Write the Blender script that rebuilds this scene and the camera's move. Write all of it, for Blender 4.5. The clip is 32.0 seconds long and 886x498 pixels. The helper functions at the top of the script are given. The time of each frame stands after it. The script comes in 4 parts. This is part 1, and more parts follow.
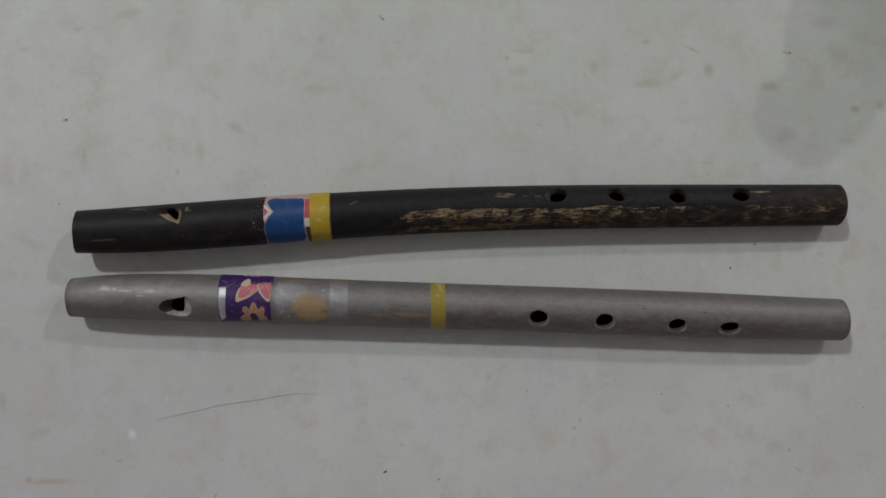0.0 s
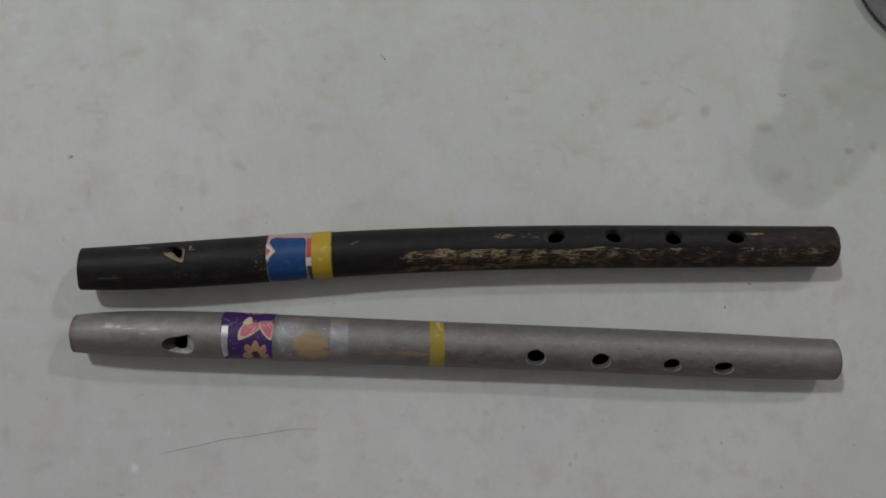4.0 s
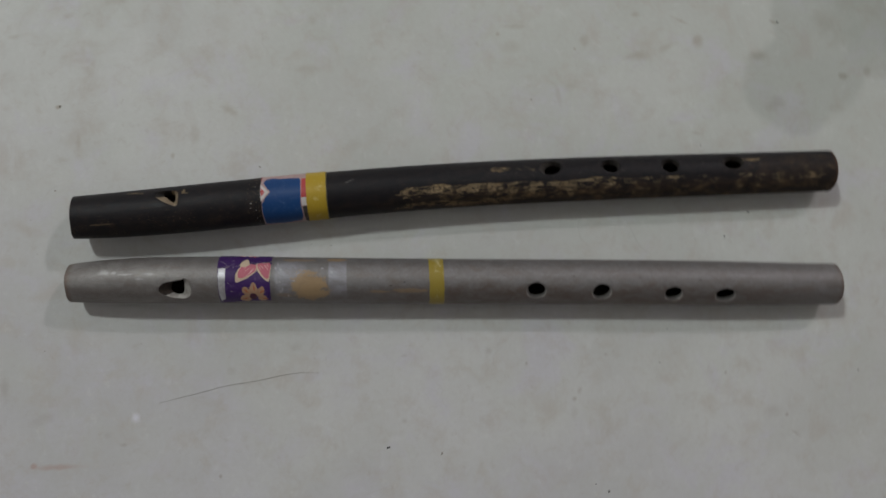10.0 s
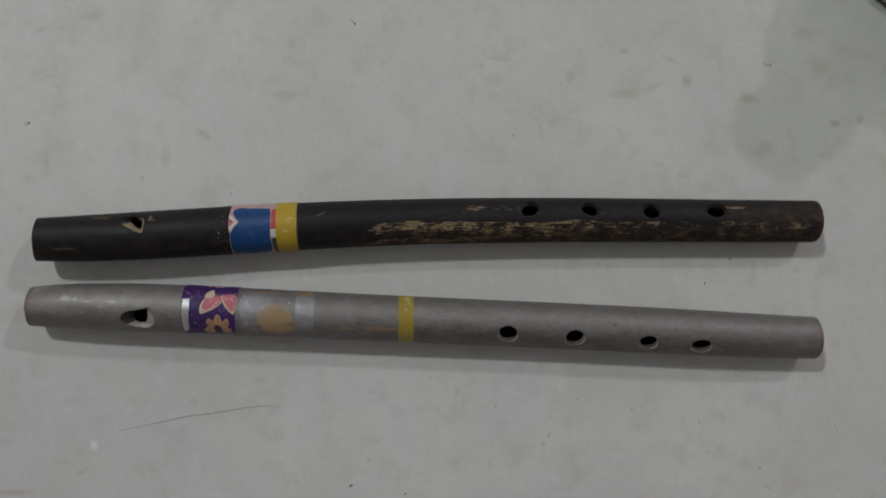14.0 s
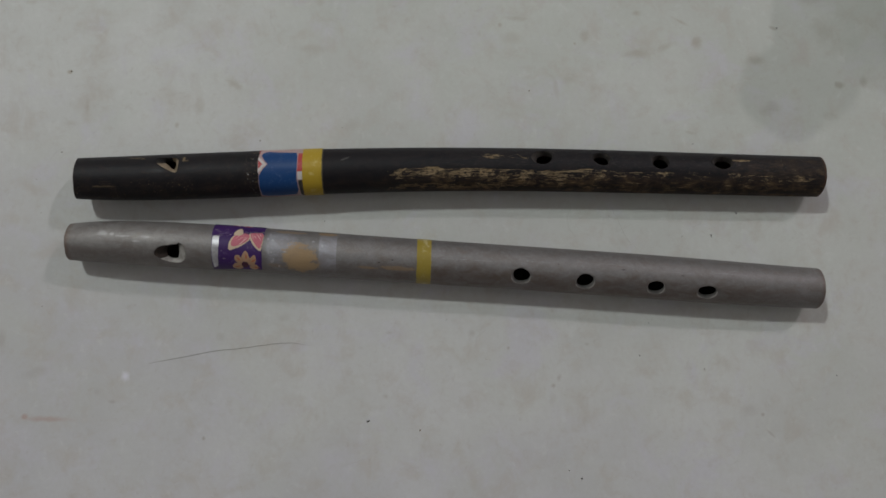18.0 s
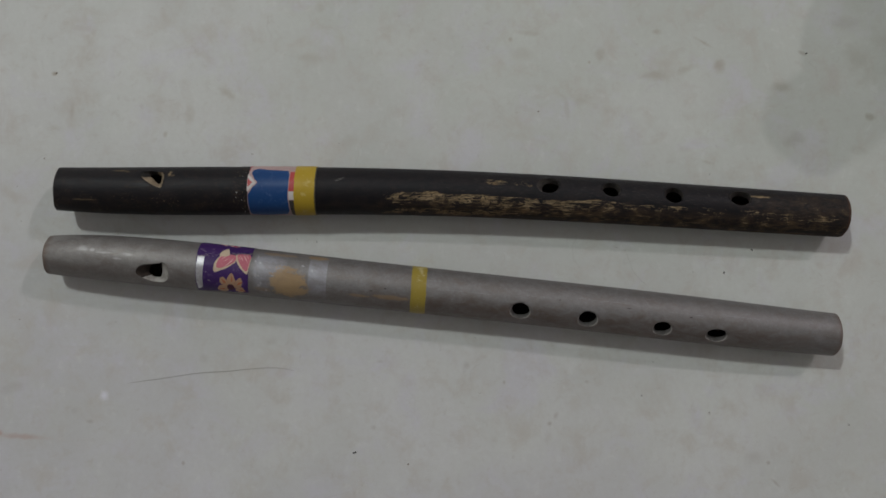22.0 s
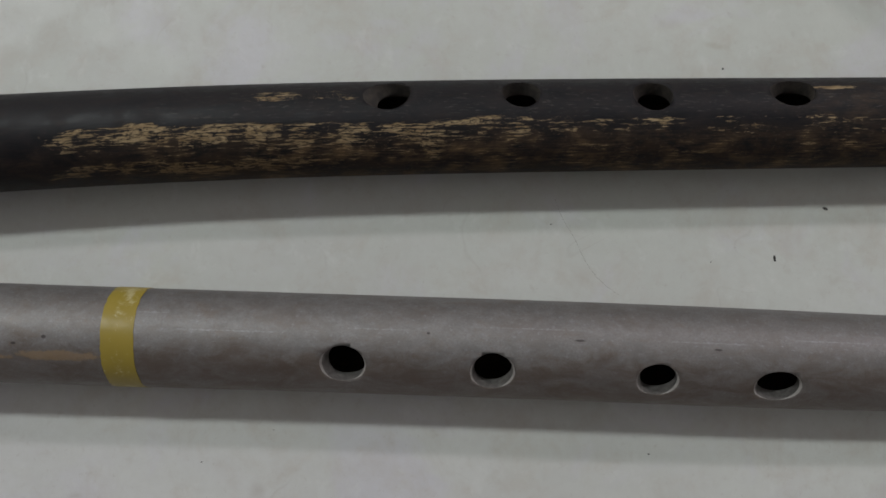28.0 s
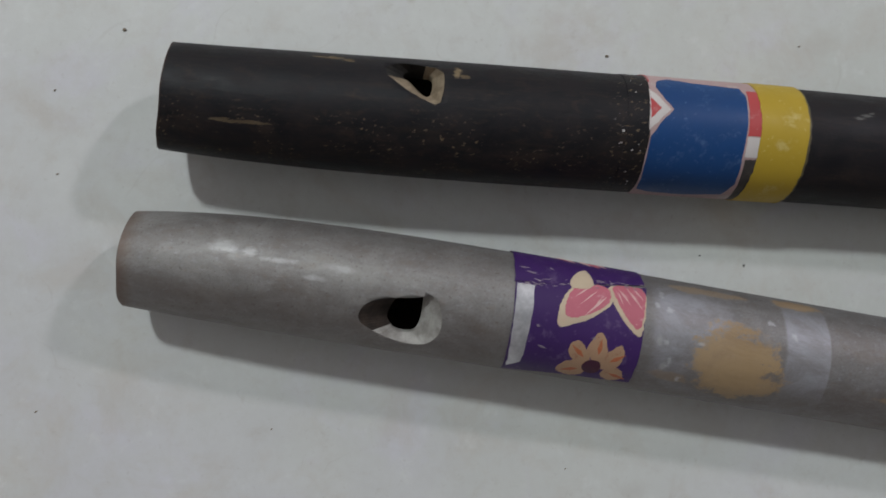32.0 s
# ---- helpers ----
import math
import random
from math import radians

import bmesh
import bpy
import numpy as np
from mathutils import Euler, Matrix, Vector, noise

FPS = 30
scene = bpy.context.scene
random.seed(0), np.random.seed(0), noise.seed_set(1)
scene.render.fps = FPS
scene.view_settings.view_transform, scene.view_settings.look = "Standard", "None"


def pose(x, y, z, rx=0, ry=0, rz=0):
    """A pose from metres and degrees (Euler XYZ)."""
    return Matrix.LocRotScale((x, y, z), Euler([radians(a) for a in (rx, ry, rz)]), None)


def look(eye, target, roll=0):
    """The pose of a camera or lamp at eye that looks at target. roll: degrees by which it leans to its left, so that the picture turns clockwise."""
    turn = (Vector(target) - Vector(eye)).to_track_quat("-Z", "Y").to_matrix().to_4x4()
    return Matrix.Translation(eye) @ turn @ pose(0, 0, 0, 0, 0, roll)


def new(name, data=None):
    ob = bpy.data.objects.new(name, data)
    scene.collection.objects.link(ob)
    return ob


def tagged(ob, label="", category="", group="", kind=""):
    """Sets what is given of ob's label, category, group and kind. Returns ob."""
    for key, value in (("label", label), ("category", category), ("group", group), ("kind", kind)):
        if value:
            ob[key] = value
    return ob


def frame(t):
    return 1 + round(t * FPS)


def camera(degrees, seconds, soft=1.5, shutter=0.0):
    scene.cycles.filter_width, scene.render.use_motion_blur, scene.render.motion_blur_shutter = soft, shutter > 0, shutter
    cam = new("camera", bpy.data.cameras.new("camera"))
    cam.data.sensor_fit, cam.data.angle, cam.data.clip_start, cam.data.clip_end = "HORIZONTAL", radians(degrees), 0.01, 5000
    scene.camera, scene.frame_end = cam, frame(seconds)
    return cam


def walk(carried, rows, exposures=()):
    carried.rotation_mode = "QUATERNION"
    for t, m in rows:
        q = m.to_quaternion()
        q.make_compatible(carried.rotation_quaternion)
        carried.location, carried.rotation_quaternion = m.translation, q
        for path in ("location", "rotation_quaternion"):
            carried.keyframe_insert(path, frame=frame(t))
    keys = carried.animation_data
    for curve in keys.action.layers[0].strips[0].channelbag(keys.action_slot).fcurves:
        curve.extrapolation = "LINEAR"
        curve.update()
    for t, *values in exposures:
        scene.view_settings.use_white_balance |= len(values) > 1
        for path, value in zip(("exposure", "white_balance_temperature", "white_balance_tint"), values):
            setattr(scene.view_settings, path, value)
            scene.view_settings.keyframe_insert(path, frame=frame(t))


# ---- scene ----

# ================= camera and its walk =================
cam = camera(57.0, 32.0, soft=1.6, shutter=0.38)
PATH = [
    (0, -0.0006, 0.0002, 0.3634, 3.78, -2.80, -0.09),
    (0.5, -0.0077, 0.0060, 0.3632, 3.40, -3.44, 0.49),
    (1, -0.0023, 0.0034, 0.3649, 3.68, -3.38, -0.15),
    (1.5, -0.0029, -0.0001, 0.3643, 3.97, -3.14, -0.06),
    (2, -0.0001, 0.0033, 0.3687, 3.78, -2.95, -0.14),
    (2.5, -0.0039, -0.0047, 0.3694, 4.82, -2.92, -0.38),
    (3, -0.0053, 0.0023, 0.3692, 4.27, -3.01, -0.28),
    (3.5, -0.0021, 0.0114, 0.3691, 4.06, -3.00, 0.14),
    (5.5, -0.0098, 0.0212, 0.3742, 2.37, -3.65, 0.66),
    (6, -0.0150, 0.0209, 0.3724, 2.30, -3.79, 1.02),
    (6.5, -0.0094, 0.0229, 0.3635, 1.99, -3.70, 0.55),
    (7, -0.0166, 0.0258, 0.3682, 2.11, -3.82, 0.01),
    (7.5, -0.0252, 0.0242, 0.3691, 2.09, -3.91, -0.01),
    (8, -0.0229, 0.0271, 0.3712, 2.29, -3.89, 0.26),
    (8.5, -0.0227, 0.0263, 0.3698, 2.33, -4.14, 0.47),
    (9, -0.0116, 0.0146, 0.3711, 3.70, -3.75, 0.22),
    (9.5, -0.0195, 0.0086, 0.3655, 2.85, -4.20, 0.32),
    (9.8, -0.0087, -0.0045, 0.3664, 3.63, -3.59, -0.39),
    (10, -0.0036, -0.0078, 0.3652, 3.44, -3.35, -1.77),
    (10.2, 0.0019, -0.0233, 0.3650, 4.72, -2.11, -8.11),
    (10.5, -0.0053, -0.0225, 0.3621, 5.30, -1.56, -13.49),
    (10.6, -0.0067, -0.0186, 0.3637, 5.27, -1.36, -13.60),
    (11, -0.0082, -0.0091, 0.3627, 4.34, -2.10, -13.22),
    (11.5, 0.0064, -0.0121, 0.3607, 4.46, -1.73, -14.85),
    (12, 0.0024, -0.0146, 0.3620, 4.42, -1.38, -18.41),
    (12.5, 0.0052, -0.0144, 0.3632, 4.66, -0.61, -20.90),
    (13, 0.0071, -0.0163, 0.3558, 4.59, -1.27, -19.02),
    (13.5, 0.0127, -0.0088, 0.3526, 4.14, -1.70, -10.87),
    (14, 0.0097, 0.0138, 0.3585, 2.46, -3.32, 0.69),
    (14.2, 0.0153, 0.0090, 0.3610, 3.75, -3.14, 4.58),
    (14.5, 0.0162, 0.0266, 0.3611, 0.45, -3.15, 10.46),
    (16.5, -0.0001, -0.0015, 0.3943, 3.97, -2.34, 3.36),
    (17, 0.0050, -0.0185, 0.3853, 4.12, -2.18, 2.22),
    (17.5, -0.0003, -0.0175, 0.3778, 3.73, -2.70, 1.93),
    (18, 0.0086, -0.0183, 0.3735, 3.57, -2.33, 1.73),
    (18.5, 0.0056, -0.0118, 0.3757, 3.28, -2.35, 1.72),
    (19, 0.0031, -0.0126, 0.3810, 3.83, -2.47, 0.94),
    (19.5, -0.0113, -0.0219, 0.3814, 4.63, -2.92, 0.20),
    (20, -0.0101, -0.0100, 0.3830, 3.99, -3.05, -0.92),
    (20.5, -0.0015, -0.0111, 0.3722, 4.98, -3.17, -1.21),
    (21, 0.0065, -0.0074, 0.3600, 3.30, -2.97, -0.01),
    (21.5, 0.0038, -0.0104, 0.3656, 3.30, -2.87, 1.23),
    (22, 0.0149, 0.0087, 0.3562, 1.27, -1.49, 4.11),
    (22.5, 0.0226, 0.0025, 0.3560, 1.07, -0.18, 3.94),
    (23, 0.0297, -0.0081, 0.3727, 2.53, 0.31, 3.84),
    (23.5, 0.0054, -0.0113, 0.3790, 3.22, -0.57, -2.45),
    (24, 0.0100, -0.0303, 0.3676, 4.46, -2.72, -0.45),
    (24.5, 0.0274, -0.0155, 0.3556, 4.48, -2.11, 0.70),
    (25, 0.0119, -0.0171, 0.3478, 4.75, -2.07, 1.24),
    (25.2, 0.0174, -0.0192, 0.3366, 4.94, -1.46, 0.39),
    (25.5, 0.0309, -0.0130, 0.2989, 3.41, -1.64, -0.16),
    (26, 0.0446, -0.0054, 0.2747, 2.71, -1.99, 1.75),
    (26.5, 0.0674, -0.0170, 0.2254, 5.48, 0.06, -0.05),
    (28.5, 0.0807, -0.0039, 0.1741, 7.82, -0.44, -0.20),
    (28.7, 0.0880, -0.0071, 0.1725, 7.61, 0.40, -0.33),
    (29, 0.0842, -0.0190, 0.1481, 6.20, -2.12, -0.85),
    (29.2, 0.0849, -0.0237, 0.1363, 5.72, -1.61, -3.30),
    (29.5, 0.0874, -0.0238, 0.1424, 5.55, -0.66, -4.75),
    (29.7, 0.0747, -0.0246, 0.1475, 6.05, -1.20, -2.52),
    (30, 0.0373, -0.0225, 0.1664, 5.97, -1.20, 0.48),
    (30.2, 0.0126, -0.0160, 0.1742, 5.79, -0.68, 2.09),
    (30.5, -0.0334, -0.0020, 0.1753, 2.51, -3.16, 3.20),
    (31, -0.0731, 0.0022, 0.1617, 2.94, -6.19, 5.21),
    (31.5, -0.0832, 0.0013, 0.1572, 3.42, -5.52, 6.05),
    (31.8, -0.0953, 0.0034, 0.1514, 3.35, -4.50, 7.14),
    (31.9, -0.0972, 0.0028, 0.1504, 3.34, -4.33, 7.31),
    (32, -0.0983, 0.0018, 0.1499, 3.33, -4.24, 7.41),
]
walk(cam, [(t, pose(x, y, z, rx, ry, rz)) for t, x, y, z, rx, ry, rz in PATH], exposures=[(0.0, -0.10, 6500, 10), (8.0, -0.11, 6500, 10), (12.0, -0.125, 6500, 10), (17.0, -0.14, 6500, 10), (24.0, -0.14, 6500, 10), (26.0, -0.11, 6500, 10), (28.5, 0.14, 6480, 10), (29.0, 0.05, 6450, 10), (30.0, -0.05, 6400, 10), (31.0, 0.11, 6300, 10), (32.0, 0.27, 6280, 10)])

# ================= light =================
def lamp(name, place, size, power, colour):
    data = bpy.data.lights.new(name, "AREA")
    data.shape, data.size, data.energy, data.color = "DISK", size, power, colour
    ob = new(name, data)
    ob.matrix_world = look(place, (0.02, 0.0, 0.0))
    return ob


lamp("ceiling_lamp", (-1.08, 1.29, 2.26), 0.20, 24.0, (0.938, 1.0, 0.982))
lamp("wall_lamp", (1.30, 1.42, 1.62), 0.14, 9.0, (1.0, 0.930, 0.980))

world = bpy.data.worlds.new("world")
world.use_nodes = True
world.node_tree.nodes["Background"].inputs[0].default_value = (0.6, 0.62, 0.65, 1)
world.node_tree.nodes["Background"].inputs[1].default_value = 0.2
scene.world = world

# ================= node helpers =================
class Nodes:
    """A short way to write node trees."""

    def __init__(self, name):
        self.mat = bpy.data.materials.new(name)
        self.mat.use_nodes = True
        self.tree = self.mat.node_tree
        self.bsdf = self.tree.nodes["Principled BSDF"]

    def add(self, kind, **props):
        n = self.tree.nodes.new(kind)
        for k, v in props.items():
            setattr(n, k, v)
        return n

    def link(self, a, b):
        self.tree.links.new(a, b)

    def feed(self, socket, value):
        if isinstance(value, bpy.types.NodeSocket):
            self.link(value, socket)
        else:
            socket.default_value = value

    def math(self, op, a, b=0.0, c=0.0, clamp=False):
        n = self.add("ShaderNodeMath", operation=op, use_clamp=clamp)
        for s, v in zip(n.inputs, (a, b, c)):
            self.feed(s, v)
        return n.outputs[0]

    def coords(self, which="Object"):
        return self.add("ShaderNodeTexCoord").outputs[which]

    def uv(self):
        return self.add("ShaderNodeUVMap", uv_map="tube").outputs[0]

    def scaled(self, vec, scale, shift=(0, 0, 0)):
        n = self.add("ShaderNodeMapping")
        self.link(vec, n.inputs["Vector"])
        n.inputs["Scale"].default_value = scale
        n.inputs["Location"].default_value = shift
        return n.outputs[0]

    def split(self, vec):
        n = self.add("ShaderNodeSeparateXYZ")
        self.link(vec, n.inputs[0])
        return n.outputs

    def noise(self, vec, scale, detail=4.0, rough=0.55, distortion=0.0):
        n = self.add("ShaderNodeTexNoise")
        self.link(vec, n.inputs["Vector"])
        n.inputs["Scale"].default_value, n.inputs["Detail"].default_value = scale, detail
        n.inputs["Roughness"].default_value, n.inputs["Distortion"].default_value = rough, distortion
        return n.outputs[0]

    def step(self, value, lo, hi, to_lo=0.0, to_hi=1.0, smooth=True):
        n = self.add("ShaderNodeMapRange", interpolation_type="SMOOTHSTEP" if smooth else "LINEAR")
        self.feed(n.inputs[0], value)
        for i, v in enumerate((lo, hi, to_lo, to_hi)):
            n.inputs[i + 1].default_value = v
        return n.outputs[0]

    def mix(self, factor, a, b, mode="MIX"):
        n = self.add("ShaderNodeMix", data_type="RGBA", blend_type=mode)
        self.feed(n.inputs[0], factor)
        for s, v in ((n.inputs[6], a), (n.inputs[7], b)):
            self.feed(s, v if isinstance(v, bpy.types.NodeSocket) else (*v, 1.0))
        return n.outputs[2]

    def ellipse(self, x, y, cx, cy, rx, ry):
        """Distance from an ellipse's middle, 1 on its edge."""
        a = self.math("DIVIDE", self.math("SUBTRACT", x, cx), rx)
        b = self.math("DIVIDE", self.math("SUBTRACT", y, cy), ry)
        return self.math("SQRT", self.math("ADD", self.math("MULTIPLY", a, a), self.math("MULTIPLY", b, b)))

    def bump(self, height, strength, distance):
        n = self.add("ShaderNodeBump")
        self.link(height, n.inputs["Height"])
        n.inputs["Strength"].default_value, n.inputs["Distance"].default_value = strength, distance
        self.link(n.outputs[0], self.bsdf.inputs["Normal"])

    def done(self, colour, rough=0.5, metal=0.0, specular=0.5):
        self.feed(self.bsdf.inputs["Base Color"], colour if isinstance(colour, bpy.types.NodeSocket) else (*colour, 1.0))
        self.feed(self.bsdf.inputs["Roughness"], rough)
        self.feed(self.bsdf.inputs["Metallic"], metal)
        self.feed(self.bsdf.inputs["Specular IOR Level"], specular)
        return self.mat


# ================= materials =================
# stains on the floor, by side: x, y, half lengths in metres, turn in degrees, depth
STAINS_NORTH_EAST = ((0.1399, 0.1074, 0.0028, 0.0033, 0, 0.50), (0.1123, 0.1007, 0.0086, 0.0023, 0, 0.34), (0.1248, 0.1043, 0.0056, 0.0023, 25, 0.34), (0.1319, 0.1169, 0.0051, 0.0009, -25, 0.42),
    (0.1108, 0.1200, 0.0023, 0.0015, 0, 0.42), (0.0865, 0.1078, 0.0028, 0.0033, 20, 0.34), (0.0820, 0.1041, 0.0008, 0.0008, 0, 0.50), (0.0532, 0.1150, 0.0046, 0.0013, 0, 0.26),
    (0.0524, 0.1050, 0.0061, 0.0028, 0, 0.20), (0.0465, 0.1115, 0.0010, 0.0010, 0, 0.40), (0.0787, 0.0870, 0.0041, 0.0025, 0, 0.24), (0.0737, 0.0825, 0.0013, 0.0066, 10, 0.20),
    (0.1376, 0.0638, 0.0030, 0.0008, -10, 0.26), (0.1269, 0.0687, 0.0033, 0.0018, 0, 0.20))
STAINS_GREY_PATCH = ((0.1679, 0.0995, 0.0051, 0.0028, 0, 0.36), (0.1757, 0.0766, 0.0048, 0.0035, 0, 0.36), (0.2091, 0.0896, 0.0023, 0.0015, 0, 0.50), (0.2204, 0.0916, 0.0023, 0.0025, 0, 0.36),
    (0.1769, 0.1156, 0.0020, 0.0008, -20, 0.45), (0.2000, 0.1143, 0.0056, 0.0066, 0, 0.24), (0.1956, 0.1304, 0.0066, 0.0038, 0, 0.22), (0.2045, 0.0745, 0.0041, 0.0023, 0, 0.18))
STAINS_NORTH_WEST = ((-0.1235, 0.1290, 0.0063, 0.0023, 15, 0.24), (-0.1455, 0.1220, 0.0035, 0.0018, 20, 0.30), (-0.1686, 0.1127, 0.0030, 0.0015, 0, 0.26), (-0.1498, 0.0809, 0.0013, 0.0010, 0, 0.70),
    (-0.1411, 0.0651, 0.0015, 0.0041, 0, 0.30), (-0.1474, 0.0571, 0.0035, 0.0015, 0, 0.24), (-0.0747, 0.0781, 0.0046, 0.0020, -30, 0.36), (-0.0905, 0.0683, 0.0023, 0.0056, 0, 0.26),
    (-0.1004, 0.0581, 0.0010, 0.0013, 0, 0.40), (-0.0401, 0.0964, 0.0086, 0.0020, 0, 0.18), (-0.0373, 0.1189, 0.0023, 0.0023, 0, 0.24), (-0.0215, 0.0609, 0.0046, 0.0028, 30, 0.20),
    (-0.0111, 0.1298, 0.0018, 0.0005, -45, 0.70), (-0.0784, 0.1191, 0.0076, 0.0046, 0, 0.14))
STAINS_SOUTH_WEST = ((-0.1224, -0.0676, 0.0020, 0.0010, 0, 0.36), (-0.1295, -0.0634, 0.0020, 0.0015, 0, 0.20), (-0.1566, -0.0555, 0.0066, 0.0023, 20, 0.20), (-0.1725, -0.0424, 0.0020, 0.0051, 0, 0.28),
    (-0.0008, -0.0623, 0.0015, 0.0013, 0, 0.36), (-0.0001, -0.0335, 0.0020, 0.0010, 0, 0.30), (-0.0348, -0.0338, 0.0004, 0.0013, -10, 0.50), (-0.0482, -0.0281, 0.0035, 0.0023, 0, 0.20),
    (-0.0815, -0.0829, 0.0008, 0.0010, 0, 0.55), (-0.0764, -0.0375, 0.0023, 0.0020, 0, 0.20))
STAINS_SOUTH_EAST = ((0.0754, -0.0554, 0.0014, 0.0013, 0, 0.55), (0.0779, -0.0519, 0.0013, 0.0020, -20, 0.36), (0.0750, -0.0616, 0.0020, 0.0030, 0, 0.20), (0.0543, -0.0388, 0.0008, 0.0010, 0, 0.55),
    (0.0374, -0.0325, 0.0020, 0.0020, 0, 0.30), (0.0904, -0.0361, 0.0013, 0.0010, 0, 0.30), (0.1658, -0.0637, 0.0051, 0.0028, 0, 0.22), (0.1728, -0.0660, 0.0008, 0.0008, 0, 0.50),
    (0.1766, -0.0746, 0.0023, 0.0006, -40, 0.36), (0.1453, -0.0462, 0.0008, 0.0008, 0, 0.40))


def floor_material():
    """Pale floor: green and lilac tints of the light put in its colour, brown stains, scratches and a grey patch."""
    n = Nodes("stained_pale_floor")
    p = n.coords()
    x, y, _ = n.split(p)
    shifted = lambda a, b: n.scaled(p, (1, 1, 1), (a, b, 0))
    broad, mid, fine = n.noise(p, 9.0, 5, 0.6), n.noise(p, 62.0, 6, 0.68, 0.35), n.noise(p, 420.0, 4, 0.65)
    small = n.noise(shifted(2.0, 6.0), 150.0, 5, 0.7, 0.4)
    col = n.mix(n.step(broad, 0.35, 0.68), (0.570, 0.582, 0.560), (0.640, 0.652, 0.632))
    # the light's tints painted in: greener to the north-east, lilac clouds to the south-west
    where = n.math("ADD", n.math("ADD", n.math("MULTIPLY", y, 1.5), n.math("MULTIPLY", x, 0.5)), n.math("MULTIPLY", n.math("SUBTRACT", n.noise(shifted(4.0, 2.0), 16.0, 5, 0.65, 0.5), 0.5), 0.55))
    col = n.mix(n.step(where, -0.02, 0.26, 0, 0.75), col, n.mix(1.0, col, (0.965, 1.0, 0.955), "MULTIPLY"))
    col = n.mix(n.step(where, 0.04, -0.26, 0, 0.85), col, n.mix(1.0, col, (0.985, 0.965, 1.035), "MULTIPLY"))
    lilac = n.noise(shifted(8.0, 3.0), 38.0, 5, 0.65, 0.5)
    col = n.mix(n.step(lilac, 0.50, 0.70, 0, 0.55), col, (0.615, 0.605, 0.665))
    # warm and pale mottling
    col = n.mix(n.step(mid, 0.47, 0.72, 0, 0.50), col, (0.515, 0.475, 0.425))
    col = n.mix(n.step(small, 0.54, 0.74, 0, 0.34), col, (0.485, 0.455, 0.415))
    col = n.mix(n.step(small, 0.44, 0.30, 0, 0.30), col, (0.71, 0.725, 0.71))
    pores = n.noise(shifted(7.0, 1.0), 260.0, 5, 0.7, 0.3)
    col = n.mix(n.step(pores, 0.60, 0.74, 0, 0.30), col, (0.42, 0.39, 0.35))
    col = n.mix(n.step(fine, 0.3, 0.7, 0, 0.12), col, (0.45, 0.43, 0.40))
    grit = n.noise(shifted(3.0, 5.0), 900.0, 4, 0.7)
    col = n.mix(n.step(grit, 0.60, 0.72, 0, 0.30), col, (0.40, 0.375, 0.345))
    # hairline scratches and cracks, here and there
    for shift, size, strength in (((1.0, 9.0, 0), 19.0, 0.14), ((6.0, 4.0, 0), 27.0, 0.14), ((2.5, 7.5, 0), 31.0, 0.10)):
        contour = n.noise(n.scaled(p, (1, 1, 1), shift), size, 3, 0.5, 0.6)
        line = n.step(n.math("ABSOLUTE", n.math("SUBTRACT", contour, 0.5)), 0.0040, 0.0006)
        here = n.step(n.noise(n.scaled(p, (1, 1, 1), (shift[1], shift[0], 2.0)), 34.0, 3, 0.6), 0.57, 0.66, 0, strength)
        col = n.mix(n.math("MULTIPLY", line, here), col, (0.36, 0.33, 0.30))
    # the grey patch, darkest towards the north-east and a little smoother
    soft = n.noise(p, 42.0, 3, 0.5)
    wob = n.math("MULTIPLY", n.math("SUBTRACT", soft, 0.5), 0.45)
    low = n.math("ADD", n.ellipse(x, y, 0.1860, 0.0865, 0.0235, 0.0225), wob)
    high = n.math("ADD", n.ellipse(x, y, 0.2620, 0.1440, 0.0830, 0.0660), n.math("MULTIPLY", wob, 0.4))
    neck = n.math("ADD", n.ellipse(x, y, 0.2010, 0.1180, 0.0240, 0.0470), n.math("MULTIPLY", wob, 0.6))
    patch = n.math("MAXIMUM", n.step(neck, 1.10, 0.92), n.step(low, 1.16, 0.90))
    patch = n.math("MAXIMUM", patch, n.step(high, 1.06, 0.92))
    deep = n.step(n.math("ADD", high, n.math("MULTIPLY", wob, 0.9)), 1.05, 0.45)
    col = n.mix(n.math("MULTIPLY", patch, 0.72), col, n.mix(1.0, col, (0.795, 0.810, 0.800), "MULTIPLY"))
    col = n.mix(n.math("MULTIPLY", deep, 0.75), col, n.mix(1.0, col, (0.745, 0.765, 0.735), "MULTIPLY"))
    # brown stains, each with its own ragged edge
    ragged = n.math("MULTIPLY", n.math("SUBTRACT", n.math("ADD", n.math("MULTIPLY", n.noise(p, 75.0, 5, 0.65, 0.8), 0.6), n.math("MULTIPLY", small, 0.4)), 0.5), 3.6)

    def stains(col, rows, colour):
        cover = None
        for cx, cy, rx, ry, turn, depth in rows:
            m = n.add("ShaderNodeMapping", vector_type="TEXTURE")
            n.link(p, m.inputs["Vector"])
            m.inputs["Location"].default_value = (cx, cy, 0)
            m.inputs["Rotation"].default_value = (0, 0, radians(turn))
            m.inputs["Scale"].default_value = (rx, ry, 1)
            length = n.add("ShaderNodeVectorMath", operation="LENGTH")
            n.link(m.outputs[0], length.inputs[0])
            one = n.step(n.math("ADD", length.outputs["Value"], ragged), 1.35, 0.10, 0, depth)
            cover = one if cover is None else n.math("MAXIMUM", cover, one)
        return n.mix(cover, col, colour)

    for rows in (STAINS_NORTH_EAST, STAINS_NORTH_WEST):
        col = stains(col, rows, (0.36, 0.305, 0.235))
    col = stains(col, STAINS_GREY_PATCH, (0.27, 0.235, 0.185))
